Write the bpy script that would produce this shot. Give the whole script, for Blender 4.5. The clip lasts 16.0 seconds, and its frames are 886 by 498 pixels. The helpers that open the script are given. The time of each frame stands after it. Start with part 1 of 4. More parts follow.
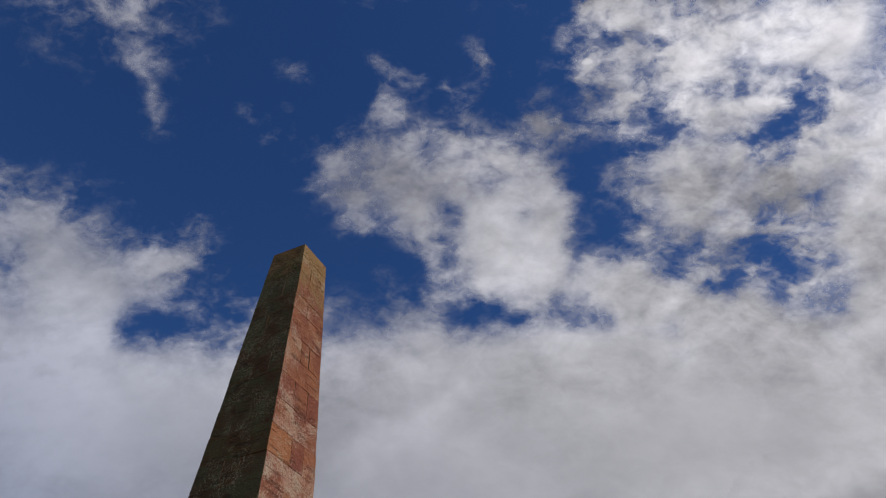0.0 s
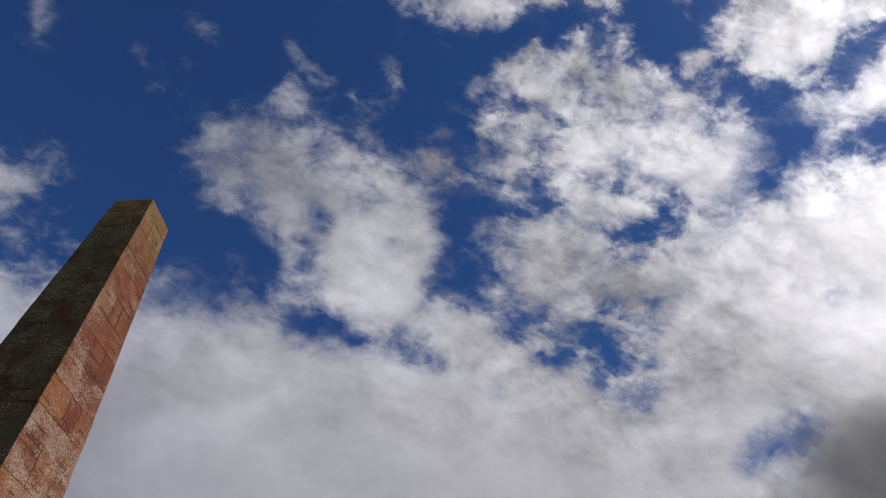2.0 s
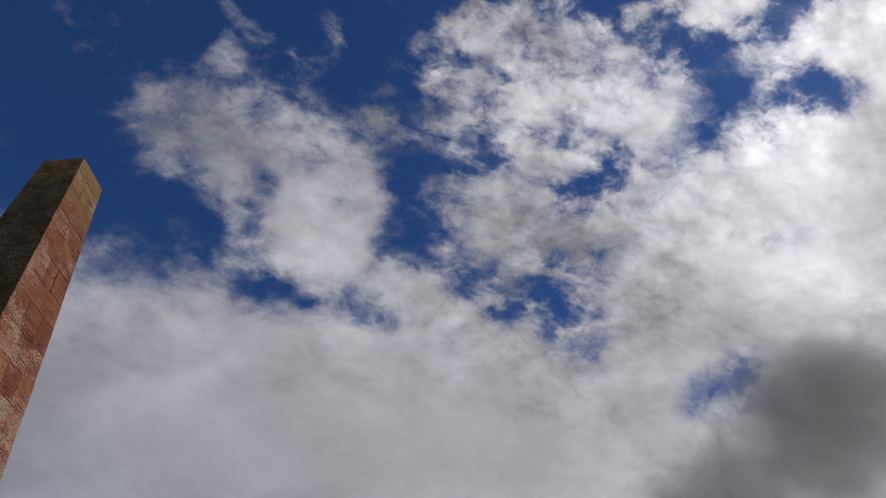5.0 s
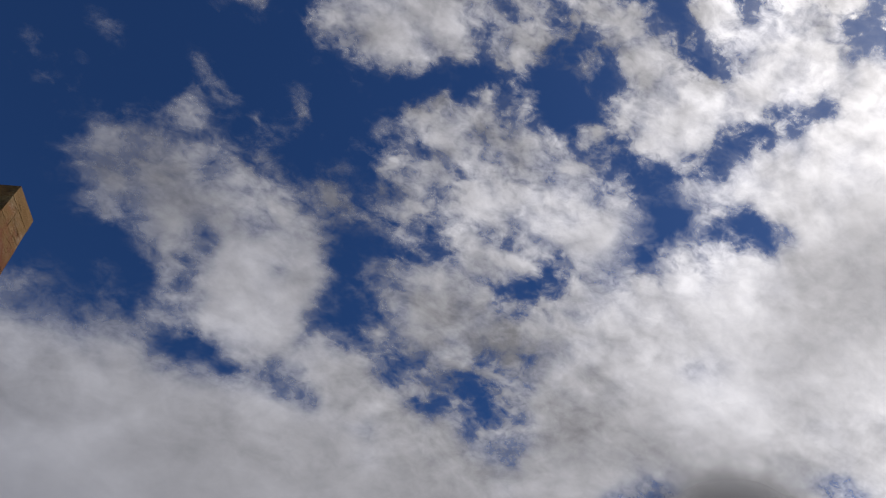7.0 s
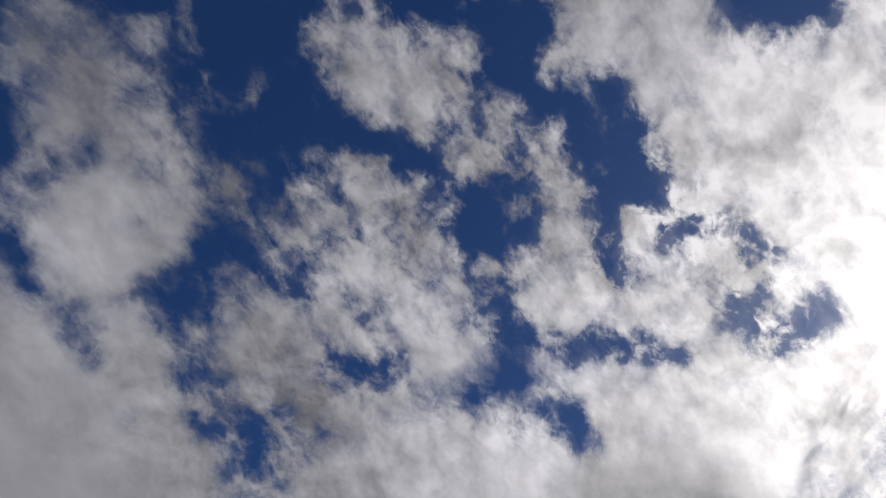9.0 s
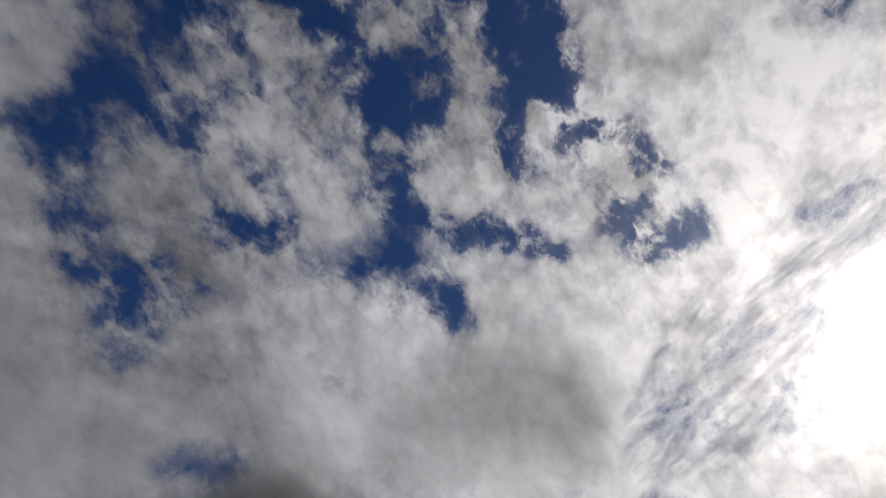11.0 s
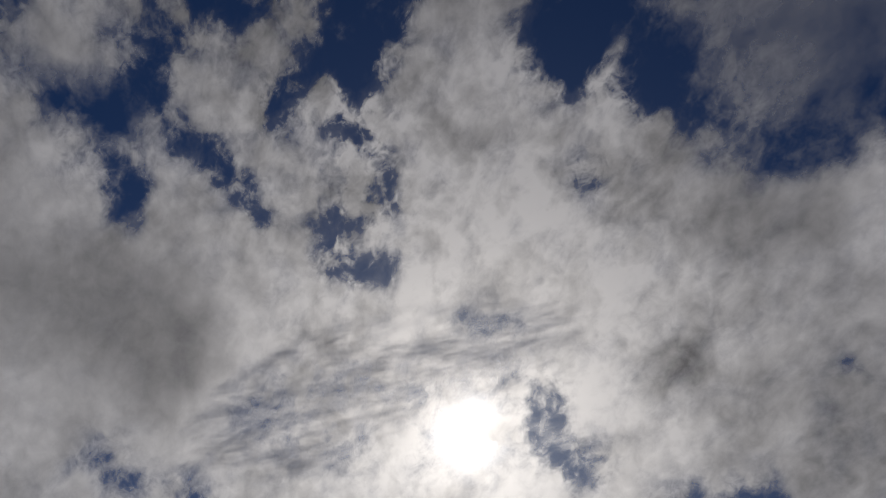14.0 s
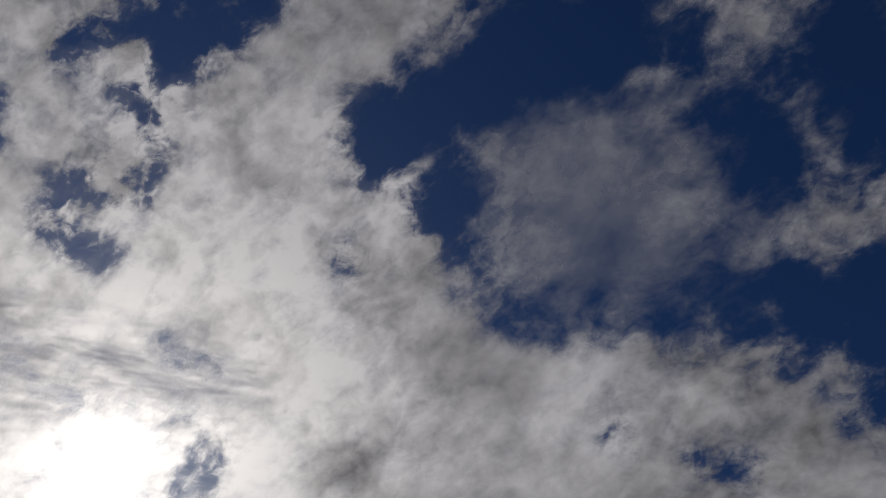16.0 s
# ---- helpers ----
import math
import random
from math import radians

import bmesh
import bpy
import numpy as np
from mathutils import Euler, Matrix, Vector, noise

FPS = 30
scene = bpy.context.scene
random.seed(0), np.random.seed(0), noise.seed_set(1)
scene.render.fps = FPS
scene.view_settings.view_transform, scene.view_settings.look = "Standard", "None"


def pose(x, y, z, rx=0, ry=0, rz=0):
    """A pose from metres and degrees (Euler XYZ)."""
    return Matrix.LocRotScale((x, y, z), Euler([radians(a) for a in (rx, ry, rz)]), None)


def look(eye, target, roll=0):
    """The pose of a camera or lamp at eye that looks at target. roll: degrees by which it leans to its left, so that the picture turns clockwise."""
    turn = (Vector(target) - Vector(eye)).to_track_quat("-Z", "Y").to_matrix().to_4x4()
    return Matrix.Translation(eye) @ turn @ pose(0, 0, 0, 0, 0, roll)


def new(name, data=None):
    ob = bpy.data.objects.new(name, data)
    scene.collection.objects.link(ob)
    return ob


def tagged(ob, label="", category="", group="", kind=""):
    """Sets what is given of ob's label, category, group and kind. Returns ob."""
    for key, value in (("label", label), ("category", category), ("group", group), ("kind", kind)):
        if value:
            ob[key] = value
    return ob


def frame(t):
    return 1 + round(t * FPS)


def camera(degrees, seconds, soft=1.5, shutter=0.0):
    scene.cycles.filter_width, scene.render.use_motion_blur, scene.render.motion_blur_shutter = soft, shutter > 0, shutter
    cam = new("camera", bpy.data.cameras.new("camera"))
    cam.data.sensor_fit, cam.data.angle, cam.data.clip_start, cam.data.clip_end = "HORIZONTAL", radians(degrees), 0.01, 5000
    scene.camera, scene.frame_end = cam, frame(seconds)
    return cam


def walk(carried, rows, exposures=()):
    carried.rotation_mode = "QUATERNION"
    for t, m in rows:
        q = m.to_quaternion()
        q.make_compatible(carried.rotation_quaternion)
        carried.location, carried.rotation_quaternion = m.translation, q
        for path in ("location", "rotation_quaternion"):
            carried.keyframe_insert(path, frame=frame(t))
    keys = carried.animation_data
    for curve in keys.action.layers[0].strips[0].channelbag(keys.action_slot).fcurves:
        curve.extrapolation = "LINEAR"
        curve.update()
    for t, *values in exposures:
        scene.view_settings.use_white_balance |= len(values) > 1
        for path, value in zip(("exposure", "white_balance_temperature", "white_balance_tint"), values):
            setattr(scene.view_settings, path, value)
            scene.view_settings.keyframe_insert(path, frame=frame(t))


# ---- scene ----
# ---- camera and its walk ----
cam = camera(64.3, 16.0, soft=1.1)
PATH = [
    (0, pose(-0.000, -0.000, 1.600, 135.00, 0.06, -0.00)),
    (0.5, pose(0.011, -0.026, 1.630, 138.52, -0.14, -2.51)),
    (1, pose(0.032, 0.011, 1.611, 138.58, -1.59, -5.69)),
    (1.5, pose(0.106, 0.051, 1.626, 139.13, -2.41, -13.28)),
    (2, pose(0.165, 0.108, 1.623, 137.40, -3.32, -19.56)),
    (2.5, pose(0.146, 0.117, 1.600, 134.71, -1.09, -17.10)),
    (3, pose(0.150, 0.150, 1.548, 131.32, -0.67, -16.52)),
    (3.5, pose(0.236, 0.128, 1.532, 130.41, 1.43, -19.89)),
    (6, pose(0.269, 0.107, 1.436, 137.69, 0.74, -22.68)),
    (6.5, pose(0.269, 0.107, 1.436, 139.03, 0.71, -26.04)),
    (7, pose(0.269, 0.107, 1.436, 141.18, -0.95, -30.57)),
    (7.5, pose(0.269, 0.107, 1.436, 145.80, -3.26, -36.50)),
    (8, pose(0.269, 0.107, 1.436, 150.77, -6.56, -47.66)),
    (8.2, pose(0.269, 0.107, 1.436, 152.16, -8.36, -52.27)),
    (10.3, pose(0.269, 0.107, 1.436, 142.47, -8.48, -66.68)),
    (10.5, pose(0.269, 0.107, 1.436, 141.56, -8.29, -67.94)),
    (11, pose(0.269, 0.107, 1.436, 142.12, -6.89, -72.11)),
    (11.5, pose(0.269, 0.107, 1.436, 138.43, -5.56, -77.24)),
    (12, pose(0.269, 0.107, 1.436, 138.65, -5.99, -81.21)),
    (12.5, pose(0.269, 0.107, 1.436, 141.83, -8.92, -89.13)),
    (13, pose(0.269, 0.107, 1.436, 144.64, -8.79, -96.59)),
    (13.5, pose(0.269, 0.107, 1.436, 145.42, -9.59, -106.51)),
    (14, pose(0.269, 0.107, 1.436, 146.88, -8.26, -115.31)),
    (14.5, pose(0.269, 0.107, 1.436, 150.30, -7.94, -118.59)),
    (15, pose(0.269, 0.107, 1.436, 152.34, -5.90, -127.28)),
    (15.5, pose(0.269, 0.107, 1.436, 153.20, -3.65, -133.03)),
    (16, pose(0.269, 0.107, 1.436, 156.00, -2.66, -147.43)),
]
EXPOSURES = [(0, 0.1), (1, 0.15), (3.5, -0.02), (6, -0.12), (7, -0.2), (8.2, -0.42), (11, -1.0), (12.5, -1.6), (14.5, -1.85), (16, -1.54)]
walk(cam, PATH, EXPOSURES)

# ---- sun and sky ----
SUN_AZ, SUN_EL = 110.6, 42.0


def bearing(az, el):
    """Unit vector: az clockwise from +y, el above the horizon, in degrees."""
    a, e = radians(az), radians(el)
    return Vector((math.sin(a) * math.cos(e), math.cos(a) * math.cos(e), math.sin(e)))


SUN_WAY = bearing(SUN_AZ, SUN_EL)
sun = new("sun", bpy.data.lights.new("sun", "SUN"))
sun.matrix_world = look((0, 0, 200), Vector((0, 0, 200)) - SUN_WAY)
sun.data.energy, sun.data.angle, sun.data.color = 5.0, radians(0.53), (1.0, 0.94, 0.87)


class Nodes:
    """Short hand for a node tree."""

    def __init__(self, tree):
        self.tree = tree
        tree.nodes.clear()

    def add(self, kind):
        return self.tree.nodes.new(kind)

    def put(self, socket, value):
        if isinstance(value, bpy.types.NodeSocket):
            self.tree.links.new(value, socket)
        elif value is not None:
            socket.default_value = value

    def math(self, op, a, b=None, c=None, clamp=False):
        n = self.add("ShaderNodeMath")
        n.operation, n.use_clamp = op, clamp
        for s, v in zip(n.inputs, (a, b, c)):
            self.put(s, v)
        return n.outputs[0]

    def step(self, value, lo, hi, to_lo=0.0, to_hi=1.0):
        n = self.add("ShaderNodeMapRange")
        n.interpolation_type = "SMOOTHSTEP"
        for s, v in zip(n.inputs[:5], (value, lo, hi, to_lo, to_hi)):
            self.put(s, v)
        return n.outputs[0]

    def mix(self, f, a, b, blend="MIX"):
        n = self.add("ShaderNodeMix")
        n.data_type, n.blend_type = "RGBA", blend
        self.put(n.inputs[0], f)
        for s, v in ((n.inputs[6], a), (n.inputs[7], b)):
            self.put(s, (*v, 1) if isinstance(v, tuple) and len(v) == 3 else v)
        return n.outputs[2]

    def billow(self, where, scale, detail=3.0):
        n = self.add("ShaderNodeTexVoronoi")
        n.feature, n.normalize = "SMOOTH_F1", True
        for key, v in (("Vector", where), ("Scale", scale), ("Detail", detail), ("Roughness", 0.55), ("Smoothness", 0.6)):
            self.put(n.inputs[key], v)
        return n.outputs["Distance"]

    def layer(self, name):
        n = self.add("ShaderNodeAttribute")
        n.attribute_name = name
        return n.outputs["Fac"]

    def onward(self, tone, ior):
        n = self.add("ShaderNodeBsdfRefraction")
        n.distribution = "GGX"
        self.put(n.inputs["Color"], tone), self.put(n.inputs["Roughness"], 1.0), self.put(n.inputs["IOR"], ior)
        return n.outputs[0]

    def noise(self, where, scale, detail=6.0, rough=0.55, warp=0.0, out=0):
        n = self.add("ShaderNodeTexNoise")
        for key, v in (("Vector", where), ("Scale", scale), ("Detail", detail), ("Roughness", rough), ("Distortion", warp)):
            self.put(n.inputs[key], v)
        return n.outputs[out]

    def vec(self, op, a, b=None):
        n = self.add("ShaderNodeVectorMath")
        n.operation = op
        self.put(n.inputs[0], a)
        self.put(n.inputs["Scale"] if op == "SCALE" else n.inputs[1], b)
        return n.outputs["Value" if op in ("DOT_PRODUCT", "LENGTH") else "Vector"]


world = bpy.data.worlds.new("sky")
scene.world = world
world.use_nodes = True
n = Nodes(world.node_tree)
sky = n.add("ShaderNodeTexSky")
sky.sky_type, sky.sun_disc = "NISHITA", False
sky.sun_elevation, sky.sun_rotation = radians(SUN_EL), radians(SUN_AZ)
sky.altitude, sky.air_density, sky.dust_density, sky.ozone_density = 300, 1.0, 0.3, 3.0
deep = n.mix(1.0, sky.outputs[0], (0.36, 0.635, 1.07), "MULTIPLY")
bg = n.add("ShaderNodeBackground")
n.put(bg.inputs[0], deep), n.put(bg.inputs[1], 0.06)
way = n.vec("NORMALIZE", n.add("ShaderNodeTexCoord").outputs["Generated"])
near = n.math("MAXIMUM", n.vec("DOT_PRODUCT", way, tuple(SUN_WAY)), 0.0)
halo = n.math("ADD", n.math("MULTIPLY", n.math("POWER", near, 1700.0), 22.0), n.math("MULTIPLY", n.math("POWER", near, 45.0), 0.32))
halo = n.math("ADD", halo, n.math("MULTIPLY", n.math("POWER", near, 6.0), 0.008))
halo = n.math("ADD", halo, n.math("MULTIPLY", n.math("POWER", near, 12.0), 0.09))
glow = n.add("ShaderNodeBackground")
n.put(glow.inputs[0], (1.0, 0.97, 0.93, 1)), n.put(glow.inputs[1], halo)
both = n.add("ShaderNodeAddShader")
n.put(both.inputs[0], bg.outputs[0]), n.put(both.inputs[1], glow.outputs[0])
n.put(n.add("ShaderNodeOutputWorld").inputs[0], both.outputs[0])


# ---- materials ----
def material(name):
    m = bpy.data.materials.new(name)
    m.use_nodes = True
    return m, Nodes(m.node_tree)


def cloud_material(name, grain, ragged, edge, bright, dull, forward, wind):
    """Vapour: lets the sky through where it is thin, passes sunlight on dimly where shade is painted in."""
    m, n = material(name)
    place = n.add("ShaderNodeNewGeometry").outputs["Position"]
    # the wind draws the vapour out along its way
    drawn = n.add("ShaderNodeMapping")
    n.put(drawn.inputs["Vector"], place)
    drawn.vector_type = "TEXTURE"
    drawn.inputs["Rotation"].default_value = (0, 0, radians(wind[0]))
    drawn.inputs["Scale"].default_value = (1.0 / wind[1], 1.0, 1.0)
    where = drawn.outputs[0]
    cover, shade_tone, fray = (n.layer(key) for key in ("cover", "shade_tone", "fray"))
    puffs = n.math("SUBTRACT", n.noise(where, grain * 1.5, 9.0, 0.54, 0.4), 0.5)
    tufts = n.math("SUBTRACT", n.noise(where, grain * 5.0, 6.0, 0.6, 0.8), 0.5)
    swirl = n.vec("ADD", where, n.vec("SCALE", n.vec("SUBTRACT", n.noise(where, grain * 1.6, 4.0, 0.55, 0.0, 1), (0.5, 0.5, 0.5)), 0.7 / grain))
    billow = n.math("SUBTRACT", 0.27, n.billow(swirl, grain * 1.9, 2.0))
    rough = n.math("ADD", n.math("MULTIPLY", puffs, ragged * 0.85), n.math("MULTIPLY", tufts, ragged * 0.3))
    # the rim of a cloud is torn, its body smooth
    verge = n.math("MULTIPLY", n.step(cover, -0.2, 0.35), n.step(cover, 0.5, 1.0, 1.0, 0.0))
    torn = n.math("MULTIPLY", fray, n.math("ADD", 0.42, n.math("MULTIPLY", verge, 0.82)))
    rough = n.math("MULTIPLY", n.math("ADD", rough, n.math("MULTIPLY", billow, ragged * 0.3)), torn)
    dense = n.math("ADD", cover, rough)
    haze = n.step(n.math("ADD", cover, n.math("ADD", n.math("MULTIPLY", puffs, 1.6), n.math("MULTIPLY", tufts, 0.8))), -0.05, 0.8, 0.0, 0.16)
    alpha = n.math("MAXIMUM", n.step(dense, edge[0], edge[1]), haze)
    # noise shading of lumps and hollows, painted into the tone
    lumps = n.math("SUBTRACT", n.noise(where, grain * 0.85, 6.0, 0.48, 0.6), 0.5)
    swells = n.math("SUBTRACT", n.noise(where, grain * 0.22, 3.0, 0.5, 0.3), 0.5)
    folds = n.math("SUBTRACT", n.math("MULTIPLY", lumps, 0.95), n.math("MULTIPLY", billow, 0.35))
    curls = n.math("MULTIPLY", n.math("SUBTRACT", n.noise(where, grain * 2.8, 8.0, 0.58, 0.4), 0.5), 0.5)
    folds = n.math("ADD", folds, curls)
    folds = n.math("ADD", n.math("MULTIPLY", folds, fray), n.math("MULTIPLY", swells, 0.4))
    dull_by = n.math("ADD", shade_tone, folds, clamp=True)
    tone = n.mix(n.math("MINIMUM", dull_by, 0.88), bright, dull)
    lit = n.add("ShaderNodeBsdfTranslucent")
    n.put(lit.inputs[0], tone)
    # droplets throw most of the sunlight onward, close to its own way
    wide = n.add("ShaderNodeMixShader")
    n.put(wide.inputs[0], 0.18), n.put(wide.inputs[1], lit.outputs[0]), n.put(wide.inputs[2], n.onward(tone, 1.4))
    vapour = n.add("ShaderNodeMixShader")
    n.put(vapour.inputs[0], forward), n.put(vapour.inputs[1], wide.outputs[0]), n.put(vapour.inputs[2], n.onward(tone, 1.12))
    clear = n.add("ShaderNodeBsdfTransparent")
    out = n.add("ShaderNodeMixShader")
    n.put(out.inputs[0], alpha), n.put(out.inputs[1], clear.outputs[0]), n.put(out.inputs[2], vapour.outputs[0])
    n.put(n.add("ShaderNodeOutputMaterial").inputs[0], out.outputs[0])
    return m


HIGH_CLOUD = cloud_material("cloud_vapour", 0.0120, 2.2, (0.0, 1.08), (0.96, 0.95, 0.935), (0.135, 0.135, 0.138), 0.0145, (-4.0, 0.78))
LOW_CLOUD = cloud_material("scud_vapour", 0.0060, 0.9, (0.0, 1.15), (0.5, 0.5, 0.5), (0.11, 0.11, 0.112), 0.011, (4.0, 0.9))
STREAK_CLOUD = cloud_material("streak_vapour", 0.0190, 1.5, (0.05, 1.2), (0.95, 0.94, 0.93), (0.72, 0.72, 0.73), 0.011, (46.0, 0.16))


def stone_material():
    """Red sandstone: orange and plum beds, pale grey lichen rosettes, yellow-green film near the top, dark lichen with
    shade painted in on the +x sides.
    """
    m, n = material("red_sandstone")
    coords = n.add("ShaderNodeTexCoord")
    where = coords.outputs["Object"]
    info = n.add("ShaderNodeObjectInfo")
    shift = info.outputs["Random"]
    own = n.add("ShaderNodeSeparateColor")
    n.put(own.inputs[0], info.outputs["Color"])
    crusted, ruddy, mossy = own.outputs[0], own.outputs[1], own.outputs[2]
    spot = n.vec("ADD", where, n.math("MULTIPLY", shift, 40.0))
    up = n.add("ShaderNodeSeparateXYZ")
    n.put(up.inputs[0], where)
    tint = n.math("ADD", ruddy, n.math("MULTIPLY", n.math("SUBTRACT", n.noise(spot, 1.9, 6.0, 0.6, 0.5), 0.5), 1.5))
    base = n.mix(n.step(tint, 0.1, 0.9), (0.27, 0.105, 0.044), (0.155, 0.045, 0.029))
    base = n.mix(n.step(n.noise(where, 60.0, 4.0, 0.7), 0.42, 0.7, 0.0, 0.45), base, (0.11, 0.042, 0.03))
    # pale lichen: thick on some stones, thicker towards the foot, in ragged colonies of small crusts
    colony = n.math("MULTIPLY", n.math("SUBTRACT", n.noise(where, 1.7, 8.0, 0.66, 0.5), 0.5), 3.4)
    amount = n.math("ADD", n.math("ADD", crusted, colony), n.step(up.outputs[2], 6.4, 9.2, 0.30, 0.0), clamp=True)
    speck = n.noise(where, 40.0, 7.0, 0.78)
    rim = n.math("SUBTRACT", 0.64, n.math("MULTIPLY", amount, 0.19))
    lichen = n.step(n.math("SUBTRACT", speck, rim), -0.02, 0.05)
    pale = n.mix(n.step(n.noise(where, 3.1, 5.0, 0.6), 0.4, 0.62), (0.32, 0.19, 0.14), (0.36, 0.29, 0.22))
    base = n.mix(n.math("MULTIPLY", lichen, 0.88), base, pale)
    beds = n.noise(n.vec("MULTIPLY", spot, (2.6, 2.6, 15.0)), 1.0, 7.0, 0.68, 0.3)
    worn = n.step(beds, 0.56, 0.64)
    base = n.mix(n.math("MULTIPLY", worn, 0.45), base, (0.075, 0.034, 0.022))
    film = n.math("ADD", n.math("MULTIPLY", n.math("SUBTRACT", up.outputs[2], 9.9), 0.5), n.math("MULTIPLY", n.math("SUBTRACT", n.noise(where, 2.4, 6.0, 0.65), 0.5), 2.2))
    base = n.mix(n.step(film, 0.0, 0.7, 0.0, 0.66), base, (0.21, 0.145, 0.058))
    # dark lichen on the +x faces, with shade painted into the same colour
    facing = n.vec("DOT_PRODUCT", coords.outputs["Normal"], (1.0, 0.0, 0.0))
    shade_side = n.math("ADD", facing, n.math("MULTIPLY", n.math("SUBTRACT", n.noise(where, 3.0, 7.0, 0.66), 0.5), 1.1))
    shade_side = n.math("SUBTRACT", shade_side, n.step(up.outputs[2], 10.2, 11.4, 0.0, 0.42))
    shade_crust = n.mix(n.step(n.noise(spot, 1.8, 7.0, 0.62), 0.42, 0.58), (0.055, 0.027, 0.013), (0.052, 0.052, 0.027))
    shade_crust = n.mix(n.math("MULTIPLY", n.step(n.noise(where, 34.0, 7.0, 0.78), 0.51, 0.58), n.step(n.noise(where, 1.9, 7.0, 0.65), 0.46, 0.58)), shade_crust, (0.21, 0.20, 0.14))
    shade_crust = n.mix(n.math("MULTIPLY", mossy, n.step(n.noise(where, 5.0, 6.0, 0.6), 0.36, 0.6)), shade_crust, (0.062, 0.064, 0.022))
    base = n.mix(n.step(shade_side, 0.45, 0.8, 0.0, 0.94), base, n.mix(n.math("MULTIPLY", worn, 0.55), shade_crust, (0.02, 0.014, 0.009)))
    bsdf = n.add("ShaderNodeBsdfPrincipled")
    n.put(bsdf.inputs["Base Color"], base), n.put(bsdf.inputs["Roughness"], 0.93), n.put(bsdf.inputs["Specular IOR Level"], 0.2)
    relief = n.math("ADD", n.noise(where, 22.0, 9.0, 0.7), n.math("SUBTRACT", n.math("MULTIPLY", n.noise(where, 5.0, 5.0, 0.6), 1.6), n.math("MULTIPLY", worn, 0.5)))
    bump = n.add("ShaderNodeBump")
    n.put(bump.inputs["Strength"], 0.9), n.put(bump.inputs["Distance"], 0.035), n.put(bump.inputs["Height"], relief)
    n.put(bsdf.inputs["Normal"], bump.outputs[0])
    n.put(n.add("ShaderNodeOutputMaterial").inputs[0], bsdf.outputs[0])
    return m


def plain_material(name, a, b, scale):
    m, n = material(name)
    where = n.add("ShaderNodeTexCoord").outputs["Object"]
    tone = n.mix(n.step(n.noise(where, scale, 8.0, 0.6), 0.35, 0.65), a, b)
    bsdf = n.add("ShaderNodeBsdfPrincipled")
    n.put(bsdf.inputs["Base Color"], tone), n.put(bsdf.inputs["Roughness"], 0.95)
    n.put(n.add("ShaderNodeOutputMaterial").inputs[0], bsdf.outputs[0])
    return m


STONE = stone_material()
MORTAR = plain_material("lime_mortar", (0.12, 0.07, 0.045), (0.06, 0.038, 0.028), 30.0)
GRASS = plain_material("short_grass", (0.05, 0.075, 0.02), (0.08, 0.09, 0.035), 0.6)

# ---- the cloud sheets ----
# A shell of sky over the place: a cap 1150 m up that curves down to the horizon. Its points are laid out evenly over
# the half sphere of directions; brushes set how much vapour stands where and paint light and shade into its tone.
SIDE = 600
u, v = np.meshgrid(np.linspace(-1, 1, SIDE + 1), np.linspace(-1, 1, SIDE + 1), indexing="ij")
big = np.maximum(np.abs(u), np.abs(v))
small = np.where(np.abs(u) >= np.abs(v), v, u)
turn = np.pi / 4 * small / np.maximum(big, 1e-9)
ca, sa = np.cos(turn), np.sin(turn)
cx = np.where(np.abs(u) >= np.abs(v), np.sign(u) * ca, sa)
cy = np.where(np.abs(u) >= np.abs(v), sa, np.sign(v) * ca)
tilt = big * radians(87.0)
WAYS = np.stack([np.sin(tilt) * cx, np.sin(tilt) * cy, np.cos(tilt)], -1).reshape(-1, 3)


def ruffled(ways, waves, rng):
    """The directions, shaken by a sum of waves (degrees of reach, degrees of length), so that ovals come out ragged."""
    out = ways.copy()
    for reach, length in waves:
        for _ in range(10):
            run = rng.normal(size=3)
            run *= 2 * np.pi / radians(length) / np.linalg.norm(run)
            out += rng.normal(size=3) * radians(reach) / 3.2 * np.sin(ways @ run + rng.uniform(0, 6.3))[:, None]
    return out / np.linalg.norm(out, axis=1)[:, None]


DABBED = ruffled(WAYS, ((0.2, 5.5), (0.35, 2.8), (0.22, 1.5)), np.random.default_rng(5))
FIELD = {"cover": np.full(len(WAYS), 0.95), "shade_tone": np.full(len(WAYS), 0.42), "fray": np.full(len(WAYS), 1.2), "low": np.zeros(len(WAYS)), "streak": np.full(len(WAYS), -0.4)}


def dab(field, az, el, lean, wide, tall, value):
    """Sets a soft-edged oval of the sky to a value: its centre's bearing, its lean and its half width and half height, in degrees."""
    mid = np.array(bearing(az, el))
    east = np.array(bearing(az + 90, 0))
    up = np.cross(east, mid)
    c, s = math.cos(radians(lean)), math.sin(radians(lean))
    along = DABBED @ mid
    a, b = DABBED @ (c * east + s * up), DABBED @ (c * up - s * east)
    with np.errstate(divide="ignore", invalid="ignore"):
        far = (a / along / math.tan(radians(wide))) ** 2 + (b / along / math.tan(radians(tall))) ** 2
    weight = np.where(along > 0.05, np.exp(-np.minimum(far, 30) ** 1.1 * 0.85), 0.0)
    FIELD[field] = FIELD[field] * (1 - weight) + value * weight


